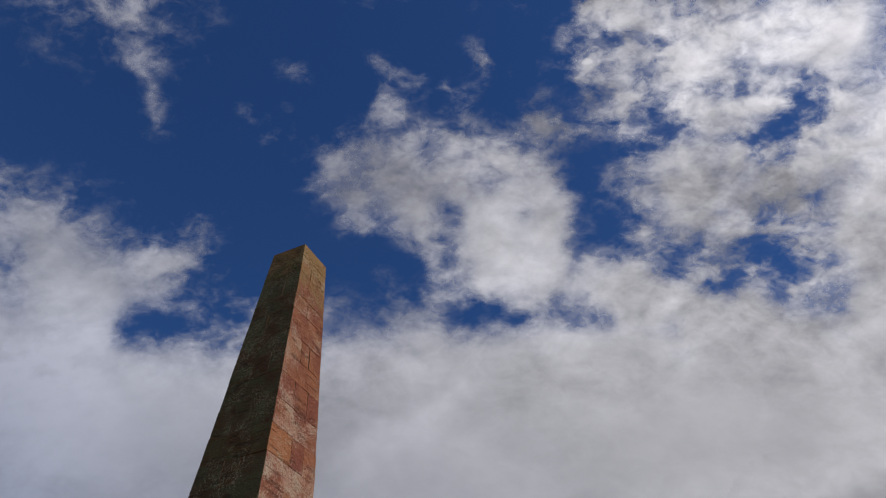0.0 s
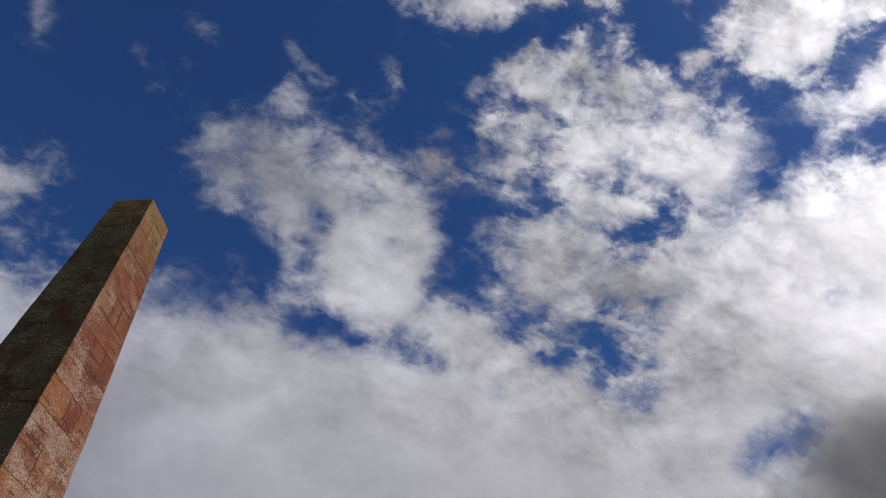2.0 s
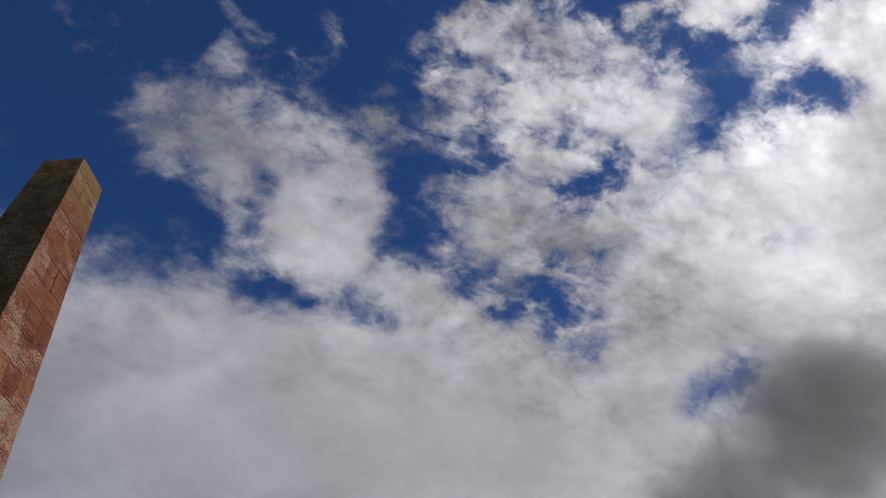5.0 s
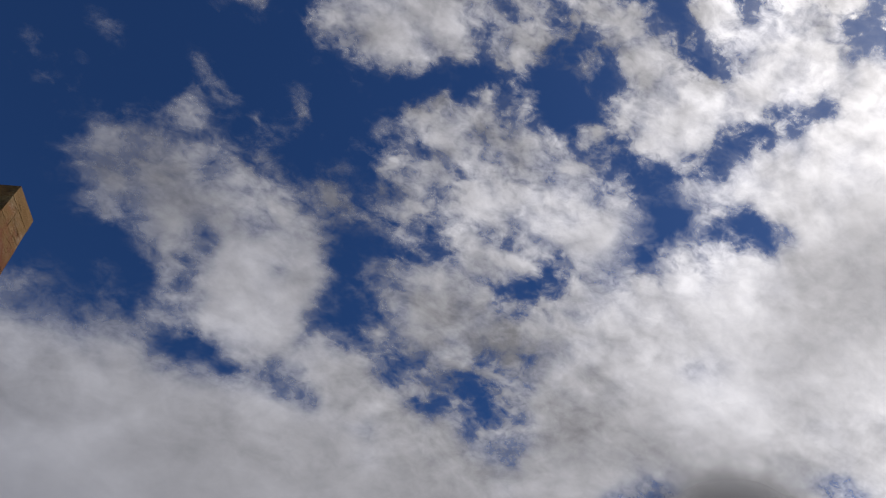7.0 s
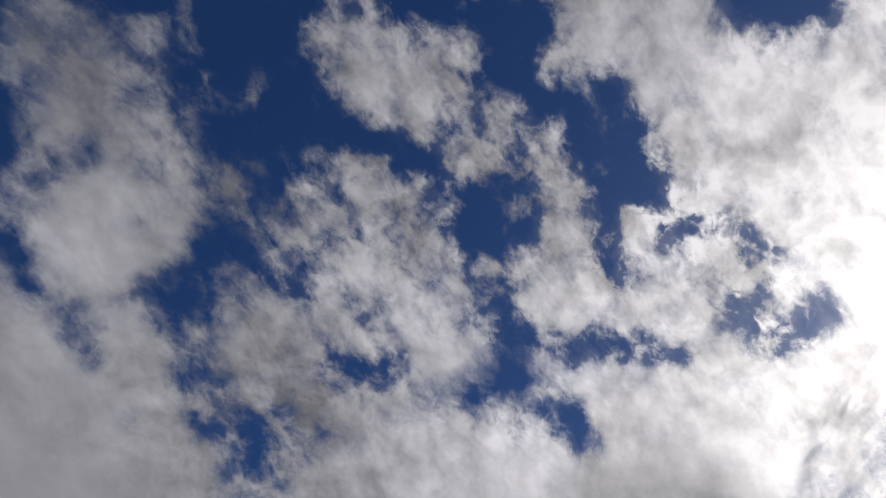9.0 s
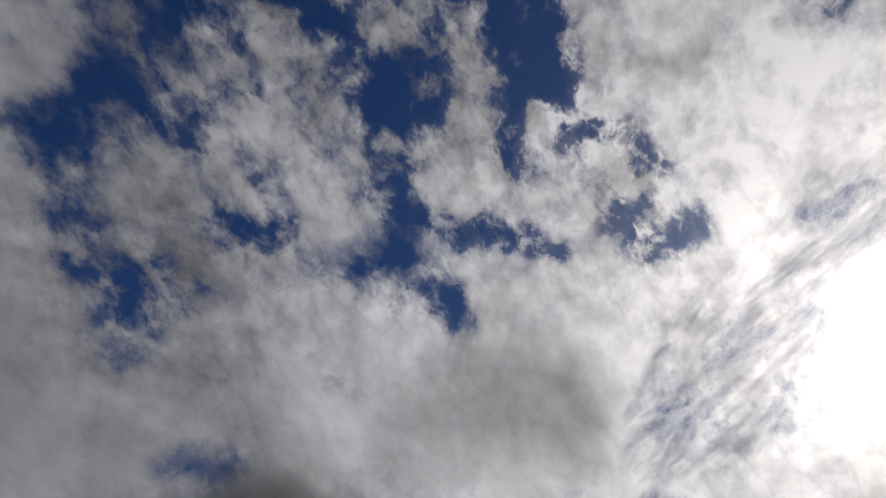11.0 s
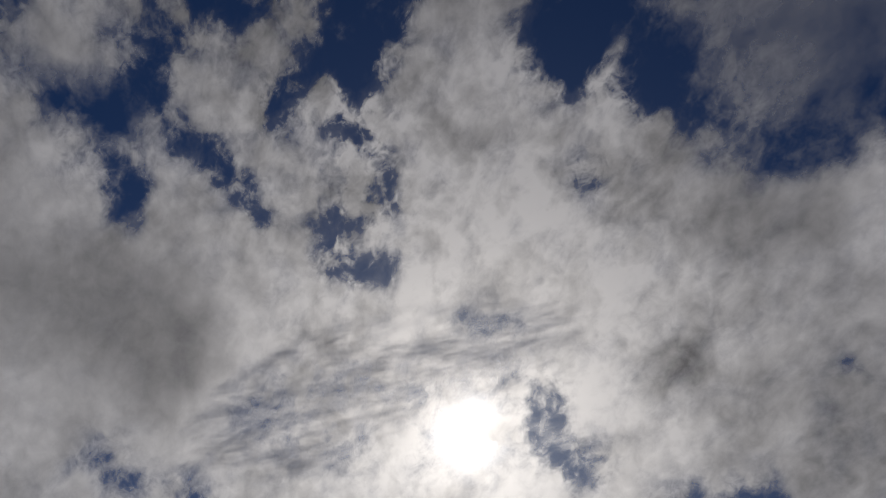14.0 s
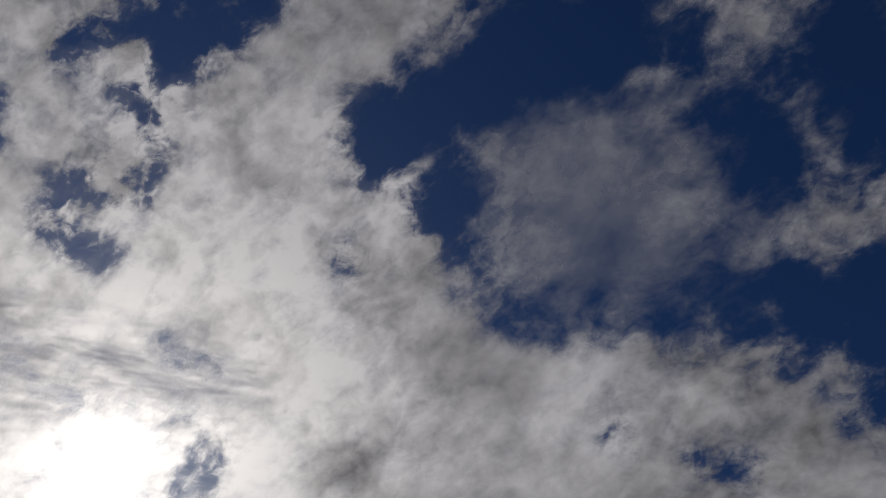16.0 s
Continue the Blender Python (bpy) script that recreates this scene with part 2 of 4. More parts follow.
def sweep(field, value, width, *run):
    """Sets a soft-edged band of the sky to a value: half its width and the bearings (az, el, az, el ...) that it runs along, in degrees."""
    knots = [np.array(bearing(a, e)) for a, e in zip(run[::2], run[1::2])]
    half = radians(width)
    mid = sum(knots) / np.linalg.norm(sum(knots))
    reach = max(math.acos(min(1.0, float(k @ mid))) for k in knots) + 2.2 * half
    near = np.flatnonzero(DABBED @ mid > math.cos(min(reach, 3.0)))
    ways = DABBED[near]
    off = np.full(len(near), 9.0)
    for a, b in zip(knots, knots[1:] or knots):
        leg = b - a
        share = np.clip((ways - a) @ leg / max(float(leg @ leg), 1e-9), 0, 1)
        foot = a + share[:, None] * leg
        foot /= np.linalg.norm(foot, axis=1)[:, None]
        off = np.minimum(off, np.linalg.norm(ways - foot, axis=1))
    weight = np.exp(-0.7 * (off / half) ** 1.65)
    FIELD[field][near] = FIELD[field][near] * (1 - weight) + value * weight


def puff(*band):
    sweep("cover", *band)


# light and shade painted into the cloud tone along a band
def gloom(*band):
    sweep("shade_tone", *band)


def wear(*band):
    sweep("fray", *band)


def scud(*band):
    sweep("low", *band)


# an oval of painted cloud shade: low is bright, high is dull
def shade_tone(*oval):
    dab("shade_tone", *oval)


def fray(*oval):
    dab("fray", *oval)


def streak(*oval):
    dab("streak", *oval)


def low(*oval):
    dab("low", *oval)


# round bearing 29, 51 up
puff(-0.25, 5.54, -26.6, 49.8, -22.9, 55.8, -10.6, 61.8)
# round bearing 37, 61 up
puff(-0.25, 3.54, -23.4, 49.3, -20.7, 58.1, -6.0, 64.6, 5.9, 62.3)
# round bearing 0, 45 up
puff(-0.25, 5.24, -61.8, 48.0, -60.1, 53.3, -49.4, 61.8, -26.6, 68.2, 2.1, 69.6)
puff(-0.25, 6.87, -48.3, 45.5, -29.4, 48.5, -7.7, 61.8, 6.6, 63.5)
puff(-0.25, 5.37, -22.2, 43.8, -10.2, 42.8, -5.1, 42.2)
puff(-0.25, 3.35, -29.5, 42.9, -23.6, 39.8)
puff(-0.2, 5.14, 10.1, 59.0, 19.5, 60.6)
puff(0.95, 2.78, -44.0, 36.3, -39.9, 37.1, -35.6, 36.3, -31.5, 35.6)
puff(1.05, 5.37, -38.4, 28.0, -30.4, 28.7, -22.5, 29.6, -16.5, 28.8)
puff(1.05, 7.26, -34.6, 20.8, -12.9, 22.3, 9.9, 22.5, 32.7, 20.5)
puff(1.05, 3.98, -11.5, 31.0, 0.9, 32.6, 16.4, 31.3, 30.2, 29.9)
puff(1, 2.41, -7.8, 34.4, 0.9, 35.7, 11.8, 34.7, 22.0, 33.4)
puff(0.61, 2.17, -10.4, 37.3, -4.9, 38.8, -1.4, 40.9)
puff(0.32, 1.23, -40.0, 35.8)
puff(0.78, 1.29, -29.4, 39.8, -26.2, 41.3)
puff(0.39, 1.27, -26.5, 43.3)
puff(-0.05, 1.05, -28.8, 34.6, -26.6, 36.5)
puff(0.22, 1.19, -23.5, 36.7, -20.2, 36.4)
puff(0.4, 1.49, -47.2, 54.2, -43.5, 54.7, -41.3, 54.0)
puff(0.42, 0.94, -40.5, 53.1, -37.7, 51.9, -34.6, 49.9)
puff(0.12, 1.05, -50.7, 53.8)
puff(0.62, 2.82, -9.0, 49.5, -4.4, 48.6)
puff(0.9, 3.28, -1.6, 48.2, 3.2, 48.0, 11.4, 47.7)
puff(0.95, 3.01, 3.1, 45.5, 6.7, 43.0, 9.4, 42.4)
puff(0.92, 2.51, 11.9, 50.4, 14.9, 48.4)
puff(0.5, 0.89, -6.7, 53.1, -8.1, 55.7, -8.1, 57.1)
puff(0.5, 1.61, -12.7, 52.4, -12.7, 50.3)
puff(0.7, 1.27, -9.6, 46.9)
puff(0.66, 1.90, 0.5, 52.6, 8.8, 52.7)
puff(0.9, 1.54, 6.5, 41.0, 10.3, 40.2)
puff(0.85, 1.89, 12.3, 56.2, 16.0, 55.3)
puff(0.71, 1.28, 16.4, 53.2)
puff(0.78, 1.24, 17.7, 47.6)
puff(0.05, 0.69, -0.5, 47.7, 1.2, 47.9)
puff(0.42, 0.55, 5.3, 50.0)
puff(0.42, 0.54, 9.5, 48.1)
puff(0.25, 1.38, -2.4, 43.4, 0.4, 43.7)
puff(0.7, 0.37, -1.0, 44.5, 0.3, 43.4)
puff(0.06, 1.09, 1.5, 39.8, 5.1, 38.7, 9.4, 38.7)
puff(0.18, 0.88, 13.2, 39.2, 16.5, 37.9)
puff(0.2, 1.01, 21.3, 36.3, 23.0, 34.6)
# round bearing 29, 51 up
puff(0.38, 1.36, -25.5, 52.9, -21.9, 52.5)
puff(0.32, 0.82, -23.4, 57.5, -20.0, 57.3)
puff(-0.25, 2.63, 3.9, 63.5, 12.2, 59.9, 17.1, 56.8)
puff(-0.22, 1.55, 18.3, 55.6, 19.2, 52.5, 20.9, 50.3)
puff(-0.12, 1.13, 19.0, 49.2, 17.0, 46.6, 20.9, 45.2, 23.8, 43.4)
puff(0.36, 0.96, 6.1, 60.7, 7.7, 59.1)
puff(0.85, 1.94, 12.9, 54.9, 17.1, 54.3)
puff(0.42, 0.86, 0.8, 57.4, 4.1, 56.4)
puff(0.42, 0.62, -10.7, 59.4, -6.1, 58.9, -3.9, 58.7)
puff(0.88, 3.22, 23.5, 60.3, 35.0, 61.0, 44.3, 58.5, 48.9, 55.2)
puff(0.9, 3.17, 27.0, 57.6, 38.4, 54.7, 45.3, 51.8)
puff(0.75, 1.71, 20.0, 59.6, 19.1, 57.1)
puff(0.82, 1.92, 23.1, 53.9, 26.7, 53.0)
puff(0.88, 1.89, 41.2, 51.3, 45.7, 49.6)
puff(0.65, 1.74, 52.0, 51.2, 56.0, 51.3)
puff(0.7, 1.06, 31.8, 63.4, 40.2, 63.1)
puff(0.25, 0.72, 23.9, 58.2)
puff(0.12, 0.91, 27.2, 56.3, 30.5, 55.6)
puff(-0.05, 1.15, 26.9, 51.6, 30.2, 51.2)
puff(0.02, 0.69, 29.7, 53.7)
puff(0.38, 0.59, 41.3, 53.6, 43.5, 52.7)
puff(0.94, 3.28, 28.7, 46.2, 32.9, 44.4)
puff(0.82, 1.92, 23.7, 48.2, 25.6, 47.2)
puff(0.88, 1.53, 33.7, 42.1)
puff(0.55, 0.41, 28.2, 48.9, 36.1, 47.9)
puff(0, 1.04, 39.2, 47.1, 41.5, 48.0, 43.8, 48.3)
puff(0.32, 0.68, 37.8, 48.1)
puff(0.92, 2.21, 14.9, 40.9, 20.0, 40.6, 24.3, 39.6)
puff(-0.12, 0.90, 23.9, 42.8, 27.1, 41.1, 30.7, 40.0)
puff(-0.08, 1.34, 32.5, 39.7, 35.4, 40.3, 38.1, 41.7)
puff(0.02, 1.22, 33.6, 37.5, 36.7, 38.5, 37.2, 35.9, 35.4, 35.3)
puff(0.12, 0.57, 26.2, 38.2, 29.9, 38.3)
puff(0.2, 1.13, 22.0, 36.1)
puff(0, 1.04, 14.0, 39.0, 16.1, 38.6)
puff(1, 5.80, 52.1, 38.5, 60.3, 36.7, 69.7, 35.5)
puff(1, 4.23, 44.0, 34.5, 53.4, 32.4, 65.9, 29.5)
puff(0.92, 2.31, 42.1, 43.0)
puff(0.36, 0.53, 53.0, 39.4, 56.5, 38.0)
puff(0.38, 0.67, 44.8, 45.0)
puff(1.05, 5.90, -4.5, 31.5, 7.6, 33.1, 18.3, 33.1)
puff(0.86, 2.38, 11.0, 68.2, 18.4, 67.9, 26.5, 68.5)
puff(0.82, 1.57, 18.6, 64.9)
puff(0.78, 1.54, 40.5, 69.2, 46.0, 67.0, 44.1, 65.5)
puff(0.72, 1.62, 33.7, 69.0)
puff(-0.15, 0.79, 11.0, 62.0, 19.4, 62.9)
puff(-0.2, 1.13, 30.2, 65.3, 40.5, 64.0, 50.6, 63.9)
puff(-0.2, 2.05, 53.3, 66.1, 52.6, 61.5)
puff(0.88, 2.14, 60.4, 65.5, 64.8, 62.8)
puff(0.95, 3.12, 64.7, 58.1, 70.5, 57.1, 75.9, 56.9, 82.8, 55.9)
puff(1, 3.56, 78.9, 59.1, 85.7, 55.2, 87.6, 51.6)
puff(0.72, 1.03, 60.2, 58.8, 53.8, 59.9)
puff(0.88, 1.51, 61.7, 55.5)
puff(0.2, 0.40, 70.4, 61.6, 69.8, 59.2)
puff(0.22, 0.51, 72.7, 63.8)
puff(0.95, 2.39, 64.7, 50.6, 71.6, 49.2, 78.3, 47.1)
puff(1, 3.32, 70.0, 43.7, 75.6, 42.6)
puff(0.95, 2.86, 62.7, 43.1, 58.5, 43.8)
puff(0.02, 0.95, 53.3, 59.1, 55.2, 55.9, 59.0, 53.8)
puff(0.3, 1.41, 60.2, 51.7, 57.4, 49.4, 52.1, 48.4)
puff(0.15, 0.88, 52.1, 48.4, 48.6, 48.0)
puff(0.08, 0.47, 63.0, 53.7, 67.3, 53.0, 71.0, 53.4, 75.2, 52.9, 79.7, 51.3)
puff(0.12, 0.72, 63.7, 48.3, 65.4, 46.3, 67.7, 45.8)
puff(0.42, 1.17, 59.3, 46.3)
# round bearing 37, 61 up
puff(-0.25, 2.65, 13.2, 56.6, 9.0, 60.6)
puff(-0.2, 1.36, 16.4, 61.8, 27.0, 64.5, 38.7, 65.6)
puff(0.6, 1.31, -17.0, 65.9, -11.6, 66.8, -8.1, 66.8)
puff(0.72, 1.95, -4.7, 70.0, -2.3, 72.6, 1.0, 75.2)
puff(0.81, 1.82, 7.7, 77.9, 23.9, 79.6, 33.9, 78.6)
puff(-0.12, 1.30, 10.3, 74.8, 24.8, 76.6, 38.5, 77.1)
puff(-0.15, 1.98, 41.5, 78.2, 64.2, 73.5, 70.1, 69.1, 74.1, 66.4)
puff(0.92, 3.12, 9.0, 67.3, 17.9, 68.9, 24.5, 69.3)
puff(0.82, 1.84, 6.7, 69.5, 20.2, 72.6)
puff(0.82, 1.54, 21.9, 65.6, 31.5, 67.0)
puff(0.65, 0.71, 31.7, 74.5, 38.3, 72.4)
puff(0.85, 1.16, 34.9, 70.2, 45.2, 69.0, 52.4, 71.0, 60.7, 70.3)
puff(0.82, 1.64, 41.7, 66.9, 45.7, 65.7)
puff(0.85, 1.33, 59.5, 68.4)
puff(0.61, 1.26, 55.6, 75.4)
puff(-0.18, 1.82, 47.5, 63.1, 53.4, 64.3, 52.8, 61.6)
puff(0.98, 4.61, 93.5, 76.2, 103.2, 70.8, 106.5, 64.2)
puff(0.97, 3.18, 90.0, 68.3, 89.2, 64.6, 96.0, 61.0)
puff(0.92, 1.66, 75.1, 78.7, 78.8, 74.1)
puff(0.32, 0.58, 85.8, 71.2)
puff(0.42, 0.66, 101.7, 70.2)
puff(0.8, 1.87, 62.7, 64.4, 61.3, 62.2)
puff(0.5, 1.02, 75.7, 64.2)
puff(0.05, 0.52, 69.9, 65.1, 70.3, 62.3, 70.0, 59.5)
puff(0.93, 2.95, 61.5, 57.5, 69.7, 57.9, 77.2, 56.9, 82.8, 56.3)
puff(0.85, 1.61, 75.4, 60.8)
puff(0.85, 0.77, 58.3, 60.3, 52.9, 60.3)
puff(0.28, 0.60, 80.9, 62.2, 88.3, 60.5, 93.7, 57.9)
puff(0.28, 1.25, 89.0, 58.4, 88.5, 56.7, 86.5, 54.9)
puff(0.32, 0.85, 88.9, 52.2, 93.4, 52.4)
puff(0.05, 0.46, 61.7, 53.5, 66.7, 53.3, 73.7, 53.1, 79.1, 51.7)
puff(-0.02, 0.75, 54.0, 58.0, 57.3, 55.1, 59.4, 52.5)
puff(0.2, 1.31, 58.1, 50.9, 54.6, 49.1, 49.8, 49.2)
puff(0.12, 0.83, 64.1, 48.3, 66.4, 46.0)
puff(0.8, 1.59, 52.5, 53.4, 55.2, 50.9)
puff(0.05, 0.92, 37.8, 47.1, 43.0, 47.7)
puff(0.92, 1.69, 63.4, 50.9, 69.5, 50.9)
# round bearing 63, 52 up
puff(1, 4.59, 101.9, 66.9, 110.3, 60.8, 117.1, 56.1)
puff(1, 3.61, 99.2, 56.7, 105.9, 50.7)
puff(0.95, 3.94, 75.7, 48.8, 84.1, 46.0, 88.0, 44.0)
puff(1, 5.57, 62.2, 36.8, 76.0, 39.1, 84.1, 36.6)
puff(1, 4.27, 47.2, 35.1, 49.0, 40.2)
puff(-0.2, 1.83, 43.7, 66.4, 51.2, 64.8, 54.8, 61.9)
puff(-0.18, 1.88, 66.2, 70.9, 72.1, 68.4, 74.2, 65.9)
puff(0.75, 1.74, 57.5, 69.2, 62.5, 66.4, 64.6, 64.2)
puff(0.72, 1.70, 43.0, 66.0, 46.5, 68.6)
puff(0.1, 0.63, 69.7, 62.5, 70.2, 58.7)
puff(0.62, 2.59, 82.1, 65.3, 85.4, 62.0, 89.5, 58.1)
puff(0.35, 1.11, 89.3, 60.2, 93.3, 58.4)
puff(0.5, 0.95, 78.5, 66.7, 80.9, 63.6)
puff(0.38, 1.22, 89.2, 57.1, 86.8, 55.5)
puff(0.32, 1.03, 88.3, 52.3, 93.9, 52.4)
puff(0.18, 1.54, 49.7, 49.1, 54.9, 49.7)
puff(0.05, 1.19, 56.9, 50.2, 59.1, 51.5)
puff(-0.02, 0.73, 58.8, 53.6, 55.8, 56.7)
puff(0.28, 0.91, 62.2, 48.4, 67.4, 46.4)
puff(0.05, 0.46, 62.8, 53.5, 67.9, 53.4, 73.6, 53.7)
puff(0.62, 1.84, 23.9, 54.4, 28.8, 54.7)
puff(0.66, 2.59, 32.2, 56.3, 36.7, 61.3, 43.9, 58.4)
puff(0.62, 1.59, 23.7, 46.8, 28.5, 46.3)
puff(0.72, 2.66, 38.8, 52.7, 47.9, 53.5)
puff(0.1, 0.60, 34.0, 52.9, 37.7, 51.2)
puff(0.25, 0.53, 37.5, 57.4, 43.9, 52.9)
puff(0.1, 1.30, 38.0, 46.7, 43.1, 48.5)
puff(0.2, 0.57, 30.1, 43.5, 34.6, 42.1)
puff(-0.1, 1.39, 18.4, 50.7, 21.7, 50.6)
puff(-0.05, 1.28, 18.4, 45.0, 22.0, 47.0)
puff(0.38, 1.35, 45.2, 30.1, 48.5, 30.6)
puff(0.42, 0.79, 53.4, 40.0, 57.3, 38.0)
puff(0.38, 0.63, 78.2, 52.5, 79.2, 51.6)
# round bearing 74, 48 up
puff(1, 4.87, 63.8, 35.5, 74.4, 38.7, 83.2, 37.2)
puff(1, 3.74, 54.3, 35.7, 49.2, 36.7)
puff(1, 4.67, 97.1, 60.1, 105.2, 55.9, 100.5, 53.0)
puff(0.3, 1.14, 44.9, 29.9, 48.3, 30.3)
puff(0.5, 0.82, 61.4, 28.8, 62.9, 28.3)
puff(0.38, 1.11, 78.4, 31.2, 83.5, 30.8)
puff(0.38, 0.93, 86.5, 32.2, 89.0, 31.4)
# round bearing 93, 54 up
puff(-0.15, 2.66, 139.1, 70.2, 153.0, 67.7)
puff(1, 4.15, 135.5, 60.6, 144.1, 56.7, 152.8, 55.1)
puff(1, 4.86, 103.9, 64.3, 109.7, 57.8, 121.6, 56.2)
puff(1, 3.44, 88.6, 69.7, 97.4, 72.3)
puff(0.9, 1.65, 119.0, 69.1, 130.5, 67.2, 136.8, 65.2)
puff(-0.2, 2.05, 113.1, 74.3, 122.9, 72.6, 125.8, 70.7)
puff(-0.12, 1.80, 135.8, 69.5, 139.4, 66.4, 145.8, 66.9)
puff(0.5, 0.52, 126.9, 70.8, 131.0, 71.7, 135.0, 71.7)
puff(0.45, 2.47, 155.8, 66.2, 159.8, 62.4)
puff(0.12, 0.86, 151.9, 61.2, 154.7, 60.8)
puff(0.27, 1.06, 122.8, 64.5, 124.3, 62.6)
puff(0.42, 0.70, 129.6, 64.9)
puff(0.55, 1.50, 88.4, 39.4, 92.9, 41.0, 98.2, 43.9)
puff(0.42, 1.23, 103.2, 44.2, 108.0, 46.2, 115.3, 47.1)
puff(0.3, 1.04, 115.9, 47.1, 118.1, 44.3, 120.3, 41.5, 123.7, 40.9)
puff(0.5, 0.98, 107.6, 49.9, 115.1, 50.6)
puff(0.62, 1.56, 91.9, 37.8, 98.4, 39.1)
puff(0.1, 1.26, 131.6, 36.8, 134.4, 37.2, 138.7, 37.0)
puff(0.85, 0.31, 91.3, 39.8, 94.5, 41.7, 97.6, 42.8)
puff(0.82, 0.35, 100.7, 43.9, 102.2, 41.8)
puff(0.8, 0.40, 103.6, 45.2, 110.5, 47.5, 114.7, 48.9)
puff(0.6, 2.58, 108.4, 41.6, 111.9, 41.9)
puff(0.75, 1.30, 111.2, 44.8, 114.3, 44.9)
# round bearing 141, 66 up
puff(-0.25, 5.66, -176.3, 78.3, -157.7, 68.4, -154.4, 59.7)
puff(-0.25, 4.72, -180.0, 63.5, -169.4, 55.0, -162.9, 49.8)
puff(-0.25, 3.05, 162.8, 60.8, 175.7, 56.3)
puff(-0.25, 3.16, -137.9, 60.5, -150.3, 56.6, -158.9, 50.6)
puff(-0.25, 3.66, 123.1, 73.2, 137.9, 78.5, -179.0, 81.6, -149.7, 76.8)
puff(-0.25, 2.52, 137.4, 68.9, 144.5, 66.9)
puff(-0.22, 1.61, -159.1, 65.7, -161.4, 63.7)
puff(-0.25, 2.61, -169.2, 53.9, -164.6, 48.7)
puff(-0.25, 2.81, -149.1, 55.5, -158.9, 50.6, -166.1, 47.5)
puff(-0.25, 2.12, -136.6, 63.7, -141.8, 59.5)
puff(0.46, 3.70, 169.9, 70.8, -179.4, 67.5, -171.3, 66.9)
puff(0.48, 3.32, 158.0, 66.2, 169.8, 62.7, -179.3, 62.4)
puff(0.3, 1.67, -177.8, 73.6, -162.5, 70.1, -153.9, 70.0)
puff(0.33, 1.31, -143.6, 74.0, -142.9, 69.7, -146.0, 64.7)
puff(0.24, 1.87, -149.9, 61.4, -153.4, 59.6)
puff(0.4, 0.83, -163.1, 74.0, -155.6, 72.6)
puff(0.5, 1.57, -168.4, 58.7, -161.9, 56.5)
puff(0.75, 1.62, -159.3, 57.4, -152.9, 54.6)
puff(0.65, 0.72, -162.0, 54.9)
puff(0.51, 0.76, -165.2, 60.7)
puff(0.98, 4.37, 91.4, 76.0, 91.9, 68.9, 104.1, 67.4, 115.8, 65.3, 123.7, 63.4)
puff(0.9, 1.90, 106.7, 81.3, 110.3, 77.2)
puff(0.9, 1.46, 129.1, 67.9, 134.5, 65.7)
puff(0.6, 0.62, 109.9, 72.8, 117.7, 72.4)
puff(0.98, 5.29, 135.8, 58.1, 148.8, 54.3, 159.0, 50.0)
puff(0.95, 2.23, 154.8, 58.2, 159.6, 55.9)
puff(0.92, 2.30, 167.2, 54.3, 173.7, 51.7, 178.2, 48.7)
puff(0.92, 2.43, -177.3, 46.4, -172.2, 45.5, -169.9, 42.2)
puff(1, 3.76, 164.3, 46.6, -176.1, 41.3)
puff(0.22, 1.17, 150.7, 61.0, 155.1, 59.5, 162.4, 59.9)
puff(0.05, 0.89, 173.3, 46.7, 177.4, 44.7)
puff(0, 0.99, -170.4, 45.4, -168.2, 45.8)
puff(0.42, 0.67, 166.6, 50.4)
puff(0.78, 0.99, -179.4, 55.0, -179.5, 54.1)
puff(0.71, 0.74, -176.7, 51.6, -172.6, 51.9)
puff(0.51, 0.59, -170.1, 50.2, -167.5, 49.5)
puff(0.45, 0.63, -171.2, 54.2)
puff(0.61, 0.48, -172.4, 49.5, -168.7, 48.5)
puff(0.62, 1.18, 153.6, 72.8, 156.3, 71.8)
puff(0.42, 1.05, 129.1, 78.9, 141.4, 80.3, 148.7, 79.2)
puff(-0.12, 1.36, 77.0, 65.6, 74.0, 67.6, 75.8, 70.8, 74.9, 73.1)
puff(0.22, 0.68, 69.4, 61.9, 72.1, 64.7)
puff(0.3, 1.09, 124.8, 63.4, 130.1, 65.2)
puff(0.44, 0.47, 173.7, 72.6, -175.1, 72.4, -165.9, 70.7, -165.4, 67.7, -169.7, 65.3)
puff(0.46, 0.43, -176.3, 66.2, -174.1, 64.5, -177.0, 63.3)
puff(0.62, 1.37, 69.8, 59.6, 75.9, 62.6, 83.0, 62.1)
puff(0.6, 1.59, 86.9, 60.4, 89.7, 57.4)
puff(0.4, 0.70, 86.2, 56.0, 90.5, 56.5)
puff(0.35, 0.55, 83.4, 61.5, 80.9, 62.9)
# round bearing 36, 60 up
puff(-0.2, 1.63, 8.0, 74.0, 29.1, 76.2, 47.5, 77.8)
puff(-0.18, 1.90, 43.6, 73.9, 63.9, 71.3, 69.7, 68.5, 74.4, 65.9)
puff(-0.18, 1.81, 46.1, 65.0, 52.5, 63.7, 51.9, 61.5)
puff(-0.22, 2.40, -2.2, 63.9, 9.3, 61.1, 13.1, 57.5)
puff(-0.2, 1.01, -8.6, 68.4, -2.2, 67.7)
puff(0.62, 1.44, -3.1, 70.6, 0.5, 72.6)
puff(0.52, 1.07, -15.2, 66.1, -8.4, 66.7)
puff(0.35, 0.87, 5.7, 60.2, 7.6, 58.7)
puff(0.45, 1.33, 14.6, 54.9, 16.4, 54.4)
puff(-0.15, 1.06, 17.8, 50.3, 21.0, 51.1)
puff(-0.15, 0.91, 16.5, 62.3, 24.6, 64.2, 38.6, 64.9)
